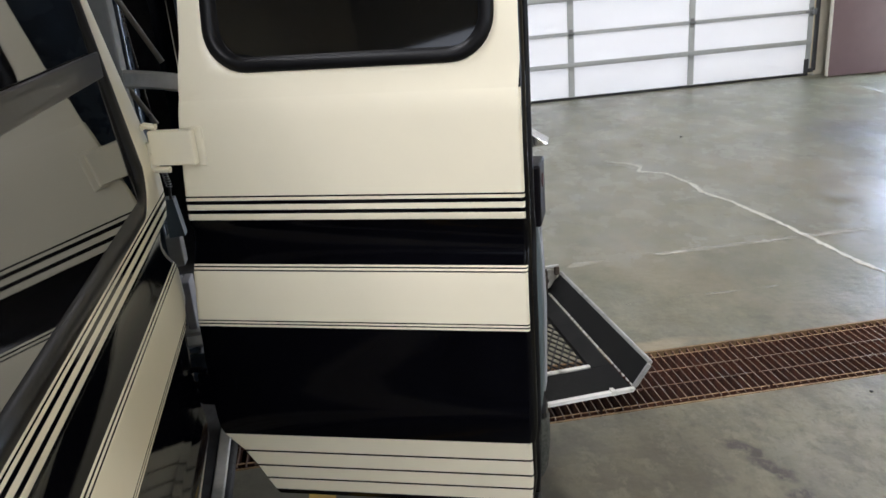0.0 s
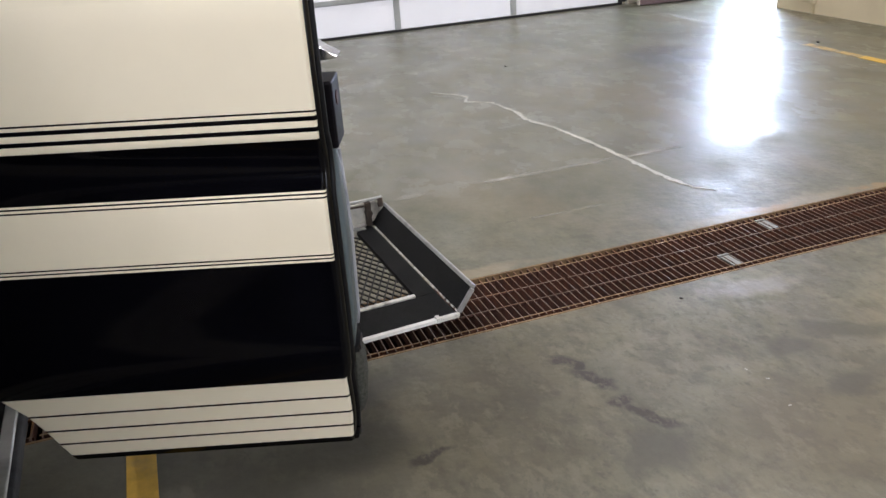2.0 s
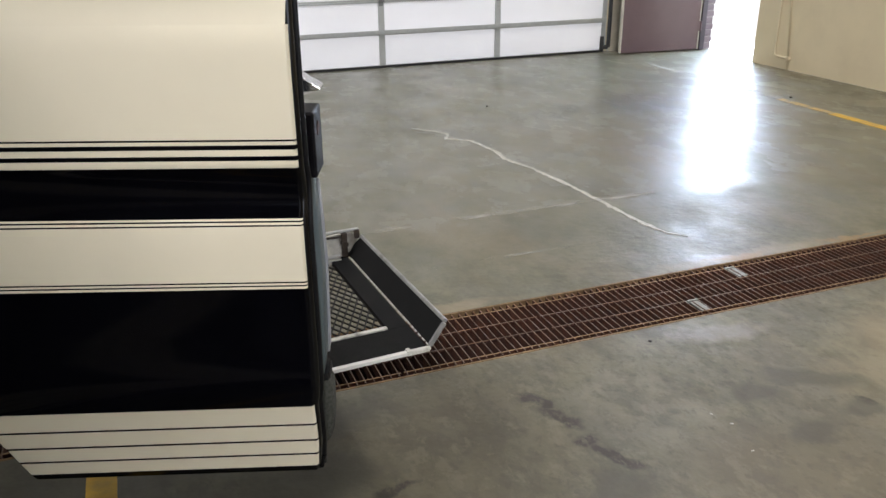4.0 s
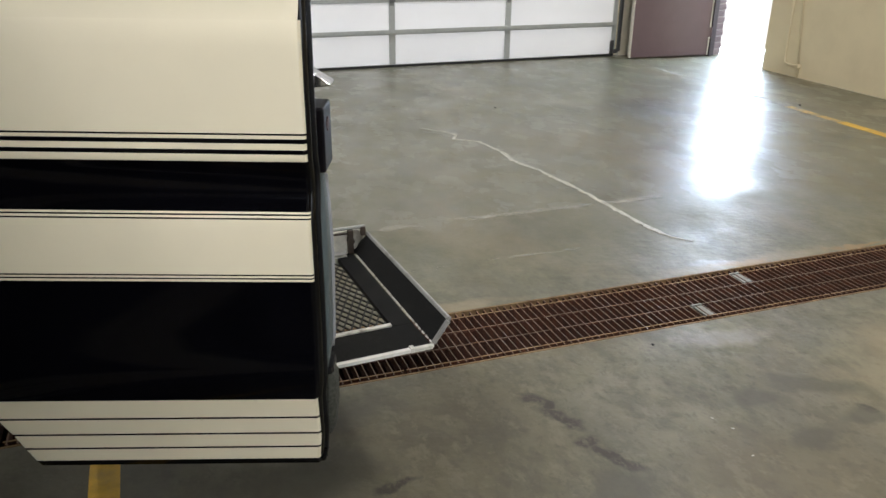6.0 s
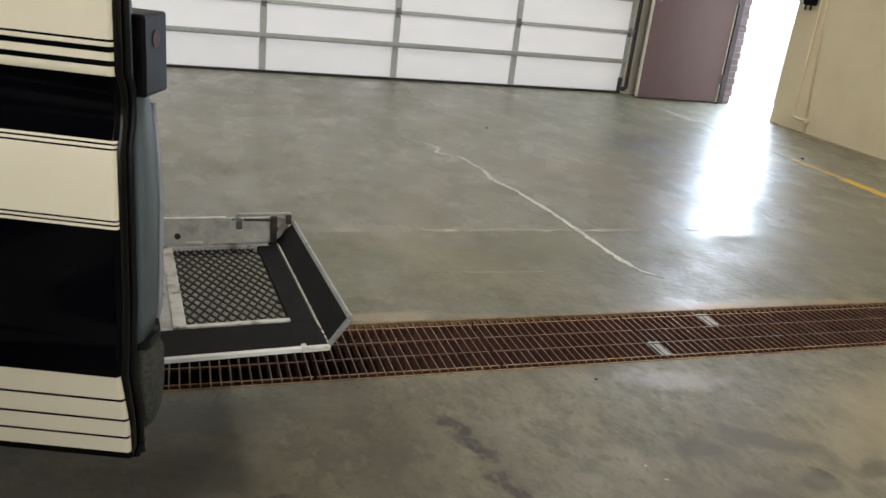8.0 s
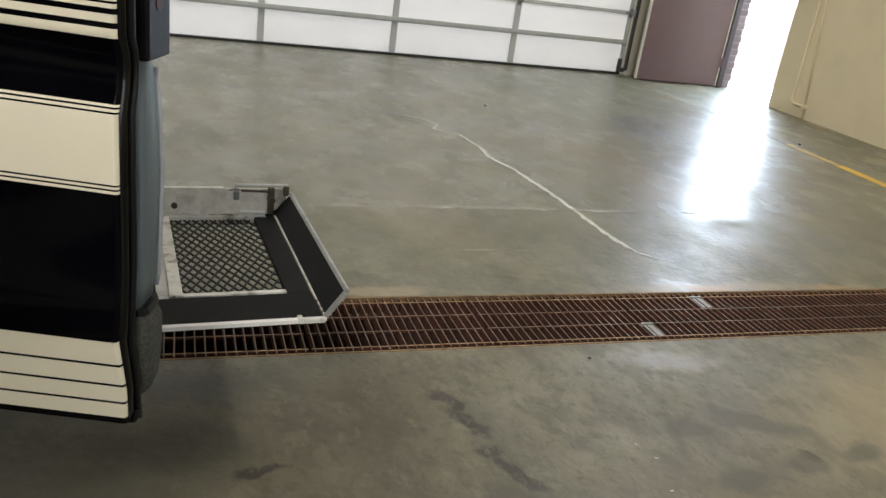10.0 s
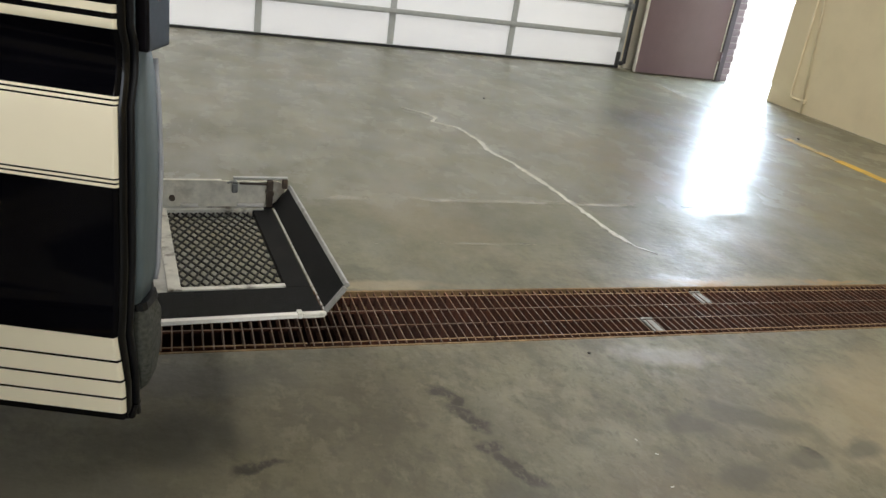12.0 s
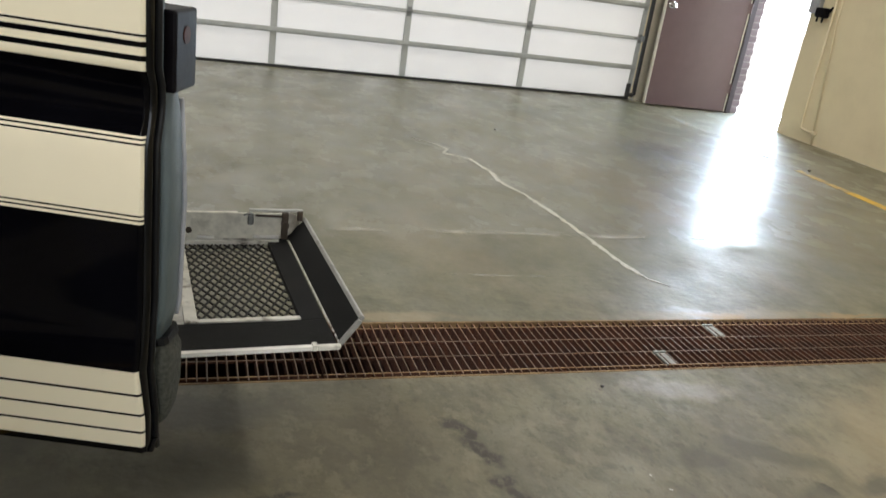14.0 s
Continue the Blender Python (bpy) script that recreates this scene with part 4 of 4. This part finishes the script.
swept([(1.2264, 0.0988, 0.578, 0.0291, 0.0504), (0.9874, 0.0692, 0.5849, 0.0456, 0.0679), (0.9482, 0.0593, 0.5918, 0.0563, 0.0951), (0.9092, 0.0543, 0.5948, 0.0427, 0.1028), (0.7933, 0.0494, 0.5968, 0.0393, 0.1067), (0.6367, 0.0494, 0.5925, 0.0349, 0.1057), (0.602, 0.0494, 0.587, 0.033, 0.0999)], "trim_panel", TRIMGREY, "grey-blue vinyl inner trim", smooth=True)
part("piping", tube(bmesh.new(), [(u, n, z) for z, u, n in ((0.9384, 0.5880, 0.094), (0.8704, 0.5902, 0.1005), (0.7933, 0.5915, 0.1040), (0.6367, 0.5875, 0.1030), (0.6151, 0.5842, 0.0995))], 0.0042, 8), COVER, door, "pale grey trim piping", smooth=True)
swept([(0.6016, 0.0593, 0.5948, 0.0388, 0.1018), (0.5904, 0.0593, 0.5968, 0.0388, 0.1038)], "trim_cap", RUBBER)
swept([(0.5899, 0.0593, 0.592, 0.0388, 0.1028), (0.5666, 0.0593, 0.599, 0.0388, 0.1106), (0.511, 0.0692, 0.5985, 0.0485, 0.1106), (0.4695, 0.079, 0.594, 0.0601, 0.1048), (0.4466, 0.084, 0.586, 0.066, 0.097), (0.4357, 0.0889, 0.576, 0.0698, 0.0892)], "carpet_pad", CARPET, "dark fuzzy carpet lower pad", smooth=True)
swept([(0.4192, 0.0889, 0.578, 0.0563, 0.0727), (0.3956, 0.0889, 0.572, 0.0534, 0.0679)], "bottom_lip", EDGE)
box_ = bmesh.new()
box(box_, 0.5246, 0.5968, 0.050, 0.124, 0.952, 1.056, bevel=0.004)
part("latch_housing", box_, HOUSING, door, "dark plastic latch housing")
part("reflector", tube(bmesh.new(), [(0.5960, 0.085, 1.024), (0.5976, 0.085, 1.024), (0.5981, 0.085, 1.024)], 0.0115, 20), AMBER, door, "small round amber reflector")
lever = bmesh.new()
ring = [[lever.verts.new((u, n, z)) for u, z in ((0.568, 1.088), (0.586, 1.086), (0.609, 1.0885), (0.609, 1.0915), (0.592, 1.101), (0.576, 1.1125), (0.568, 1.1125))] for n in (0.056, 0.098)]
lever.faces.new(ring[0])
lever.faces.new(ring[1][::-1])
for k in range(7):
    lever.faces.new((ring[0][k], ring[0][(k + 1) % 7], ring[1][(k + 1) % 7], ring[1][k]))
bmesh.ops.bevel(lever, geom=list(lever.edges), offset=0.002, segments=2, profile=0.5, affect="EDGES")
part("release_lever", lever, CHROME, door, "small bright release lever")

# hinges: strap on the door, pin and hooked bracket towards the van
def hinge(z0, z1, mat, label):
    bm = boxes((-0.046, 0.034, -0.022, -0.006, z0, z1), (0.016, 0.044, -0.0025, 0.002, z0 - 0.008, z1 + 0.002), bevel=0.003)
    tube(bm, [(-0.047, -0.014, z0 - 0.006), (-0.047, -0.014, z1 - 0.020)], 0.0075)
    # hooked bracket: a curl over the pin and a shorter one under it
    tube(bm, [(-0.030, -0.016, z1 + 0.006), (-0.050, -0.016, z1 + 0.009), (-0.063, -0.014, z1 + 0.003), (-0.068, -0.012, z1 - 0.010), (-0.063, -0.012, z1 - 0.022), (-0.050, -0.016, z1 - 0.029)], 0.0055, 8)
    tube(bm, [(-0.046, -0.018, z1 - 0.036), (-0.054, -0.018, z1 - 0.044), (-0.055, -0.018, z0 + 0.002), (-0.045, -0.018, z0 - 0.007), (-0.018, -0.016, z0 - 0.008)], 0.0055, 8)
    part("hinge", bm, mat, door, label)


hinge(1.0891, 1.148, CREAM, "cream-painted exposed door hinge")
hinge(0.6367, 0.6886, BLACK, "black-painted exposed door hinge")


# ---- the wheelchair lift ----
LIFT_H = 0.305
LIFT = pose(0.620, 1.806, 0, 0, 0, 4.0)
lift = thing("wheelchair_lift", LIFT, "half-lowered wheelchair lift with dark non-slip platform and mesh window", "wheelchair lift")
H, W = LIFT_H, 0.655
# deck plates round the mesh opening
M0, M1, V0, V1 = -0.300, -0.067, 0.149, 0.640
part("deck", boxes((-0.50, -0.004, 0.012, V0 - 0.012, H - 0.016, H), (M1 + 0.004, -0.004, V0 - 0.0115, V1 + 0.02, H - 0.016, H), bevel=0.0015), TREAD, lift, "dark non-slip deck")
part("inner_plate", boxes((-0.62, M0 - 0.030, V0 - 0.0115, W, H - 0.016, H - 0.001)), ALU, lift, "dull bare aluminium plate")
part("tread_pad", boxes((-0.52, -0.357, V0 - 0.0113, V0 + 0.060, H - 0.0005, H + 0.002), bevel=0.001), TREAD, lift)
part("tread_pad", boxes((-0.52, -0.366, 0.55, 0.655, H - 0.0005, H + 0.002), bevel=0.001), TREAD, lift)
part("mesh_frame", boxes((M0 - 0.0295, M0, V0 - 0.0112, W - 0.005, H - 0.012, H + 0.004), (M0, M1 + 0.004, V0 - 0.0112, V0 + 0.004, H - 0.012, H + 0.0035), (M0, -0.03, V1, V1 + 0.014, H - 0.012, H + 0.0035), bevel=0.0015), WHITEMETAL, lift, "worn white frame bars")
part("frame_clip", boxes((M0 - 0.046, M0 - 0.036, 0.33, 0.44, H + 0.0005, H + 0.005), bevel=0.001), ALU, lift)
mesh_bm = bmesh.new()
pitch_u, pitch_v = 0.0240, 0.0475
slope = pitch_v / pitch_u


def strand(u0, v0, u1, v1):
    d = Vector((u1 - u0, v1 - v0))
    if d.length < 0.004:
        return
    s = Vector((-d.y, d.x)).normalized() * 0.0019
    lo = [mesh_bm.verts.new((u0 + e * s.x, v0 + e * s.y, H - 0.010 + k)) for e in (-1, 1) for k in (0, 0.004)]
    hi = [mesh_bm.verts.new((u1 + e * s.x, v1 + e * s.y, H - 0.010 + k)) for e in (-1, 1) for k in (0, 0.004)]
    order = (0, 1, 3, 2)
    for i in range(4):
        a, c = order[i], order[(i + 1) % 4]
        mesh_bm.faces.new((lo[a], lo[c], hi[c], hi[a]))


for sign in (1, -1):
    for k in range(-13, 26):
        # v = v_start + sign * slope * (u - M0)
        b0 = V0 + k * pitch_v
        ends = []
        for u in (M0, M1):
            ends.append((u, b0 + sign * slope * (u - M0)))
        (ua, va), (ub, vb) = ends
        lo_v, hi_v = V0, V1
        ta, tb = 0.0, 1.0
        dv = vb - va
        for lim, keep_above in ((lo_v, True), (hi_v, False)):
            t = (lim - va) / dv
            if (dv > 0) == keep_above:
                ta = max(ta, t)
            else:
                tb = min(tb, t)
        if tb - ta > 0.01:
            strand(ua + (ub - ua) * ta, va + dv * ta, ua + (ub - ua) * tb, va + dv * tb)
part("expanded_mesh", mesh_bm, MESHBLACK, lift, "black diamond expanded-metal mesh")
part("edge_strip", boxes((-0.485, -0.062, -0.002, 0.0115, H - 0.009, H + 0.0015), bevel=0.0015), WHITEPAINT, lift, "white-painted platform edge")
corner_ = boxes((-0.064, -0.052, -0.003, 0.016, H - 0.010, H + 0.005), (-0.0515, 0.0, 0.001, 0.012, H - 0.012, H + 0.001), bevel=0.002)
tube(corner_, [(-0.045, 0.005, H - 0.003), (0.002, 0.005, H - 0.003)], 0.006)
part("corner_casting", corner_, WHITEMETAL, lift)
part("far_edge", boxes((-0.62, -0.03, V1 + 0.0145, W + 0.004, H - 0.03, H + 0.006), bevel=0.002), WHITEMETAL, lift)
plate = boxes((-0.55, -0.3655, W + 0.0045, W + 0.012, H - 0.02, H + 0.080), (-0.3445, -0.012, W + 0.0045, W + 0.012, H - 0.02, H + 0.082), bevel=0.002)
box(plate, -0.345, -0.150, W + 0.0005, W + 0.0145, H + 0.0815, H + 0.0855, bevel=0.0015)
part("side_plate", plate, SCUFFED, lift, "scuffed off-white side plate")
part("plate_post", boxes((-0.365, -0.345, W - 0.010, W + 0.012, H + 0.0065, H + 0.088), bevel=0.003), SCUFFED, lift)
for u0, u1 in ((-0.262, -0.215), (-0.105, -0.030)):
    part("weld_bead", tube(bmesh.new(), [(u0, W - 0.002, H + 0.0115), (u1, W - 0.002, H + 0.0115)], 0.0055, 8), WHITEPAINT, lift, "bright weld along the foot of the plate", smooth=True)
stud = tube(bmesh.new(), [(-0.285, W - 0.004, H + 0.032), (-0.285, W + 0.004, H + 0.032)], 0.0085)
part("stud", stud, RUSTYPIVOT, lift)
part("latch_arm", boxes((-0.120, 0.036, W - 0.006, W + 0.004, H + 0.090, H + 0.0985), (-0.120, -0.109, W - 0.006, W + 0.004, H + 0.078, H + 0.0895), bevel=0.002), ALU, lift, "pale flat latch arm")
hook = boxes((-0.122, -0.106, W - 0.008, W + 0.004, H + 0.050, H + 0.0775), bevel=0.003)
tube(hook, [(-0.136, W - 0.004, H + 0.080), (-0.124, W - 0.004, H + 0.084), (-0.107, W - 0.004, H + 0.080)], 0.0035, 8)
part("latch_hook", hook, HINGESTEEL, lift, "worn steel latch hook")
pivot = boxes((-0.024, -0.006, W - 0.014, W + 0.004, H + 0.008, H + 0.089), (0.020, 0.036, W - 0.012, W + 0.004, H + 0.064, H + 0.094), bevel=0.003)
tube(pivot, [(-0.015, W - 0.019, H + 0.052), (-0.015, W + 0.004, H + 0.052)], 0.011)
tube(pivot, [(-0.102, W - 0.006, H + 0.080), (-0.015, W - 0.006, H + 0.076)], 0.0035, 8)
part("latch_bracket", pivot, RUSTYPIVOT, lift, "rusty dark latch bracket")
guard = bmesh.new()
for k in range(6):
    a0, a1 = radians(90 * k / 6), radians(90 * (k + 1) / 6)
    ring = []
    for vv in (W - 0.001, W + 0.005):
        ring.append([guard.verts.new((-0.005 + 0.034 * math.sin(a), vv, H + 0.007 + zz)) for a, zz in ((a0, 0.0), (a1, 0.0))] +
                    [guard.verts.new((-0.005 + 0.034 * math.sin(a), vv, H + 0.030 + 0.055 * math.cos(a) * 0.5 + 0.028)) for a in (a1, a0)])
    guard.faces.new(ring[0][::-1])
    guard.faces.new(ring[1])
    for q in range(4):
        guard.faces.new((ring[0][q], ring[0][(q + 1) % 4], ring[1][(q + 1) % 4], ring[1][q]))
bmesh.ops.remove_doubles(guard, verts=guard.verts, dist=0.0003)
part("corner_guard", guard, SCUFFED, lift, "off-white corner guard")
# outer barrier, leaning outwards from its hinge
tilt = Matrix.Translation((0, 0, H + 0.002)) @ Matrix.Rotation(radians(-54), 4, "Y")
bar = bmesh.new()
box(bar, 0.004, 0.073, 0.004, W - 0.004, 0.0, 0.005, m=tilt)
part("barrier", bar, TREAD, lift, "dark non-slip outer barrier flap")
rim = bmesh.new()
box(rim, 0.0735, 0.084, 0.0, W, -0.003, 0.009, bevel=0.002, m=tilt)
box(rim, 0.003, 0.0734, -0.006, 0.0035, -0.002, 0.010, bevel=0.002, m=tilt)
part("barrier_rim", rim, RIMGREY, lift, "pale metal rim of the barrier")
gusset = bmesh.new()
far = [gusset.verts.new(p) for v in (W - 0.0035, W - 0.001) for p in ((-0.034, v, H + 0.001), (0.002, v, H + 0.002), (0.040, v, H + 0.058), (0.022, v, H + 0.046), (0.004, v, H + 0.020))]
gusset.faces.new(far[:5][::-1])
gusset.faces.new(far[5:])
for k in range(5):
    gusset.faces.new((far[k], far[(k + 1) % 5], far[5 + (k + 1) % 5], far[5 + k]))
part("gusset", gusset, TREAD, lift, "dark gusset between barrier and side plate")
knuckles = bmesh.new()
rnd = random.Random(5)
v = 0.012
while v < W - 0.02:
    length = rnd.uniform(0.006, 0.014)
    tube(knuckles, [(0.0, v, H + 0.003), (0.0, v + length, H + 0.0033)], 0.0031, 6)
    v += length + rnd.uniform(0.007, 0.016)
part("piano_hinge", knuckles, WHITEPAINT, lift, "worn bright hinge knuckles")
# arms and towers at the van
def at_van(x0, x1, y0, y1, z0, z1, bm, bevel=0.004):
    """A block given by its place in the room."""
    box(bm, x0, x1, y0, y1, z0, z1, bevel=bevel, m=LIFT.inverted())
    return bm


def along(points):
    return [LIFT.inverted() @ Vector(p) for p in points]


for v in (0.07, 0.60):
    arm = boxes((-1.22, -1.17, v - 0.02, v + 0.02, 0.27 if v < 0.3 else H - 0.02, 0.60), bevel=0.003)
    if v > 0.3:
        box(arm, -1.1695, -0.621, v - 0.02, v + 0.02, H - 0.016, H - 0.002, bevel=0.003)
    part("lift_arm", arm, MESHBLACK, lift)
    part("tower", boxes((-1.28, -1.16, v + 0.034, v + 0.104, 0.6005, 1.72), bevel=0.006), NAVY, lift, "dark blue lift tower")
part("back_panel", boxes((-1.34, -1.29, 0.02, 0.79, 0.585, 1.70), bevel=0.01), NAVY, lift)
pillar = at_van(-0.512, -0.4549, 1.7419, 1.7899, 1.1083, 1.7672, bmesh.new())
part("pillar_cover", pillar, GREYLINING, lift, "pale grey padded cover")
cover = at_van(-0.464, -0.4354, 1.7713, 1.8213, 0.6536, 0.7606, bmesh.new(), 0.003)
at_van(-0.4331, -0.4134, 1.7618, 1.8218, 0.6478, 0.7605, cover, 0.003)
part("drive_cover", cover, COVER, lift, "grey-blue drive cover")
# unseen panel added behind the door to darken the van window's reflection
part("swing_arm", at_van(-0.3338, -0.1122, 1.7415, 1.8015, 0.5613, 1.6691, bmesh.new(), 0.008), NAVY, lift, "added dark blue panel blocking the van window's reflection")
ledge = at_van(-0.492, -0.4083, 1.7552, 1.8252, 0.6335, 0.6431, bmesh.new(), 0.002)
part("ledge", ledge, ALU, lift)
part("motor_box", at_van(-0.4916, -0.4118, 1.7732, 1.8282, 0.5625, 0.6045, bmesh.new(), 0.004), GREYLINING, lift)
part("upper_cover", at_van(-0.4447, -0.4142, 1.7646, 1.8046, 0.7981, 0.865, bmesh.new(), 0.003), GREYLINING, lift)
shield = bmesh.new()
lower = [shield.verts.new(LIFT.inverted() @ Vector((x, y, z))) for x, z in ((-0.4298, 0.9519), (-0.4096, 0.9520), (-0.3994, 0.8700), (-0.4321, 0.8689)) for y in (1.753, 1.783)]
for q in ((0, 2, 4, 6), (7, 5, 3, 1), (0, 1, 3, 2), (2, 3, 5, 4), (4, 5, 7, 6), (6, 7, 1, 0)):
    shield.faces.new([lower[k] for k in q])
part("bracket", shield, TRIMGREY, lift, "grey-blue pivot bracket")
bow = [(-0.4999 + 0.1539 * k / 8, 1.7527 + 0.0032 * k / 8, 1.2073 - 0.0215 * k / 8 + 0.004 * math.sin(math.pi * k / 8)) for k in range(9)]
bar_ = bmesh.new()
rows_ = []
for x, y, z in bow:
    rows_.append([bar_.verts.new(LIFT.inverted() @ Vector((x, y + dy, z + dz))) for dy, dz in ((0, -0.018), (-0.006, -0.013), (-0.006, 0.013), (0, 0.018), (0.006, 0.013), (0.006, -0.013))])
for a, c in zip(rows_, rows_[1:]):
    for k in range(6):
        bar_.faces.new((a[k], a[(k + 1) % 6], c[(k + 1) % 6], c[k]))
bar_.faces.new(rows_[0][::-1])
bar_.faces.new(rows_[-1])
part("hand_bar", bar_, ALU, lift, "bowed flat grey hand bar")
for p, q in (((-0.4396, 1.7653, 1.3529), (-0.381, 1.773, 1.2286)), ((-0.4917, 1.7753, 1.2505), (-0.4176, 1.7844, 1.1051))):
    d = Vector(p) - Vector(q)
    part("stay", tube(bmesh.new(), along([Vector(p) + d * 2.0, q]), 0.0055, 8), TAN, lift, "dusty stay cable", smooth=True)
links = bmesh.new()
for k in range(46):
    x, y, z = Vector((-0.4538, 1.7767, 1.501)).lerp(Vector((-0.4285, 1.7977, 1.132)), k / 45)
    box(links, x - 0.0016, x + 0.0016, y - 0.002, y + 0.002, z - 0.0028, z + 0.0028, m=LIFT.inverted())
part("chain", links, RUSTYPIVOT, lift, "thin dark lift chain")
coil = []
for k in range(121):
    a = 2 * math.pi * k / 12
    z = 1.0346 - 0.0550 * k / 120
    coil.append((-0.4198 + 0.0081 * k / 120 + 0.0055 * math.cos(a), 1.7535 + 0.0055 * math.sin(a), z))
part("spring", tube(bmesh.new(), along(coil), 0.0013, 5), STEEL, lift, "small coil spring", smooth=True)
part("spring_rod", tube(bmesh.new(), along([(-0.4201, 1.748, 1.1331), (-0.4117, 1.7567, 0.9787), (-0.4153, 1.7583, 0.9497)]), 0.003, 8), DARKSTEEL, lift, smooth=True)
part("foot", boxes((-1.22, -1.02, -0.01, 0.066, 0.505, 0.60), bevel=0.015), NAVY, lift)


# ---- bricks of the doorway return ----
brick = mesh_of(boxes((-0.048, 0.048, -0.005, 0.05, 0.0, 0.055), bevel=0.004), "brick", BRICK)
for k in range(33):
    ob = new("brick", brick)
    ob.parent = jamb
    ob.location = (5.750 + (0.010 if k % 2 else 0.0), 7.260, 0.006 + 0.066 * k)

# ---- drain grates ----
PANEL, PITCH = 0.575, 0.0274
RODS = (2.192, 2.283, 2.377, 2.470)
def worn_top(mesh):
    """Traffic keeps the upper faces bare; the sides stay rusty."""
    for p in mesh.polygons:
        p.material_index = 1 if p.normal.z > 0.3 else 0
    return mesh


bar_mesh = worn_top(mesh_of(boxes((-0.0021, 0.0021, TR0 + 0.003, TR1 - 0.003, -0.034, 0.0), bevel=0.0008), "bearing_bar", [RUST, WORN]))
rod_mesh = worn_top(mesh_of(boxes((0.006, PANEL - 0.006, -0.0028, 0.0028, -0.010, -0.0008), bevel=0.001), "cross_rod", [RUST, WORN]))
end_mesh = worn_top(mesh_of(boxes((0.004, PANEL - 0.004, -0.0032, 0.0032, -0.034, -0.0004), bevel=0.001), "end_band", [RUST, RUSTEDGE]))


def grate(x):
    g = thing("drain_grate", pose(x, 0, 0), "rusty steel bar grating over the floor drain", "drain grate", "drain grates")
    count = round(PANEL / PITCH)
    for k in range(count):
        ob = new("bearing_bar", bar_mesh)
        ob.parent = g
        ob.location = (0.012 + k * PITCH + (PANEL - 0.024 - (count - 1) * PITCH) / 2, 0, 0)
    for y in RODS:
        ob = new("cross_rod" if y in RODS[1:3] else "end_band", rod_mesh if y in RODS[1:3] else end_mesh)
        ob.parent = g
        ob.location = (0, y, 0)
    return g


FIRST = 1.236 - 3 * PANEL
for k in range(10):
    grate(FIRST + k * PANEL)
rest = bmesh.new()
for x0, x1 in ((WEST, FIRST - 0.01), (FIRST + 10 * PANEL + 0.01, EAST)):
    x = x0
    while x < x1:
        box(rest, x - 0.0028, x + 0.0028, TR0 + 0.003, TR1 - 0.003, -0.034, 0.0)
        x += PITCH
    for y in RODS:
        box(rest, x0, x1, y - 0.003, y + 0.003, -0.010, -0.001)
tagged(part("far_grating", rest, [RUST, WORN]), "rusty steel bar grating running on along the drain", "drain grate", kind="stuff")
worn_top(bpy.data.objects["far_grating"].data)
for x, y0, y1 in ((1.812, 2.198, 2.277), (2.136, 2.388, 2.467)):
    clip_ = boxes((x + 0.002, x + 0.046, y0, y1 - 0.0045, -0.008, -0.002), (x - 0.006, x + 0.040, y1 - 0.004, y1 + 0.005, -0.011, 0.003), bevel=0.001)
    tagged(part("grate_clip", clip_, CLIP), "pale metal hold-down clip set in the drain grating", "clip", "grate clips")
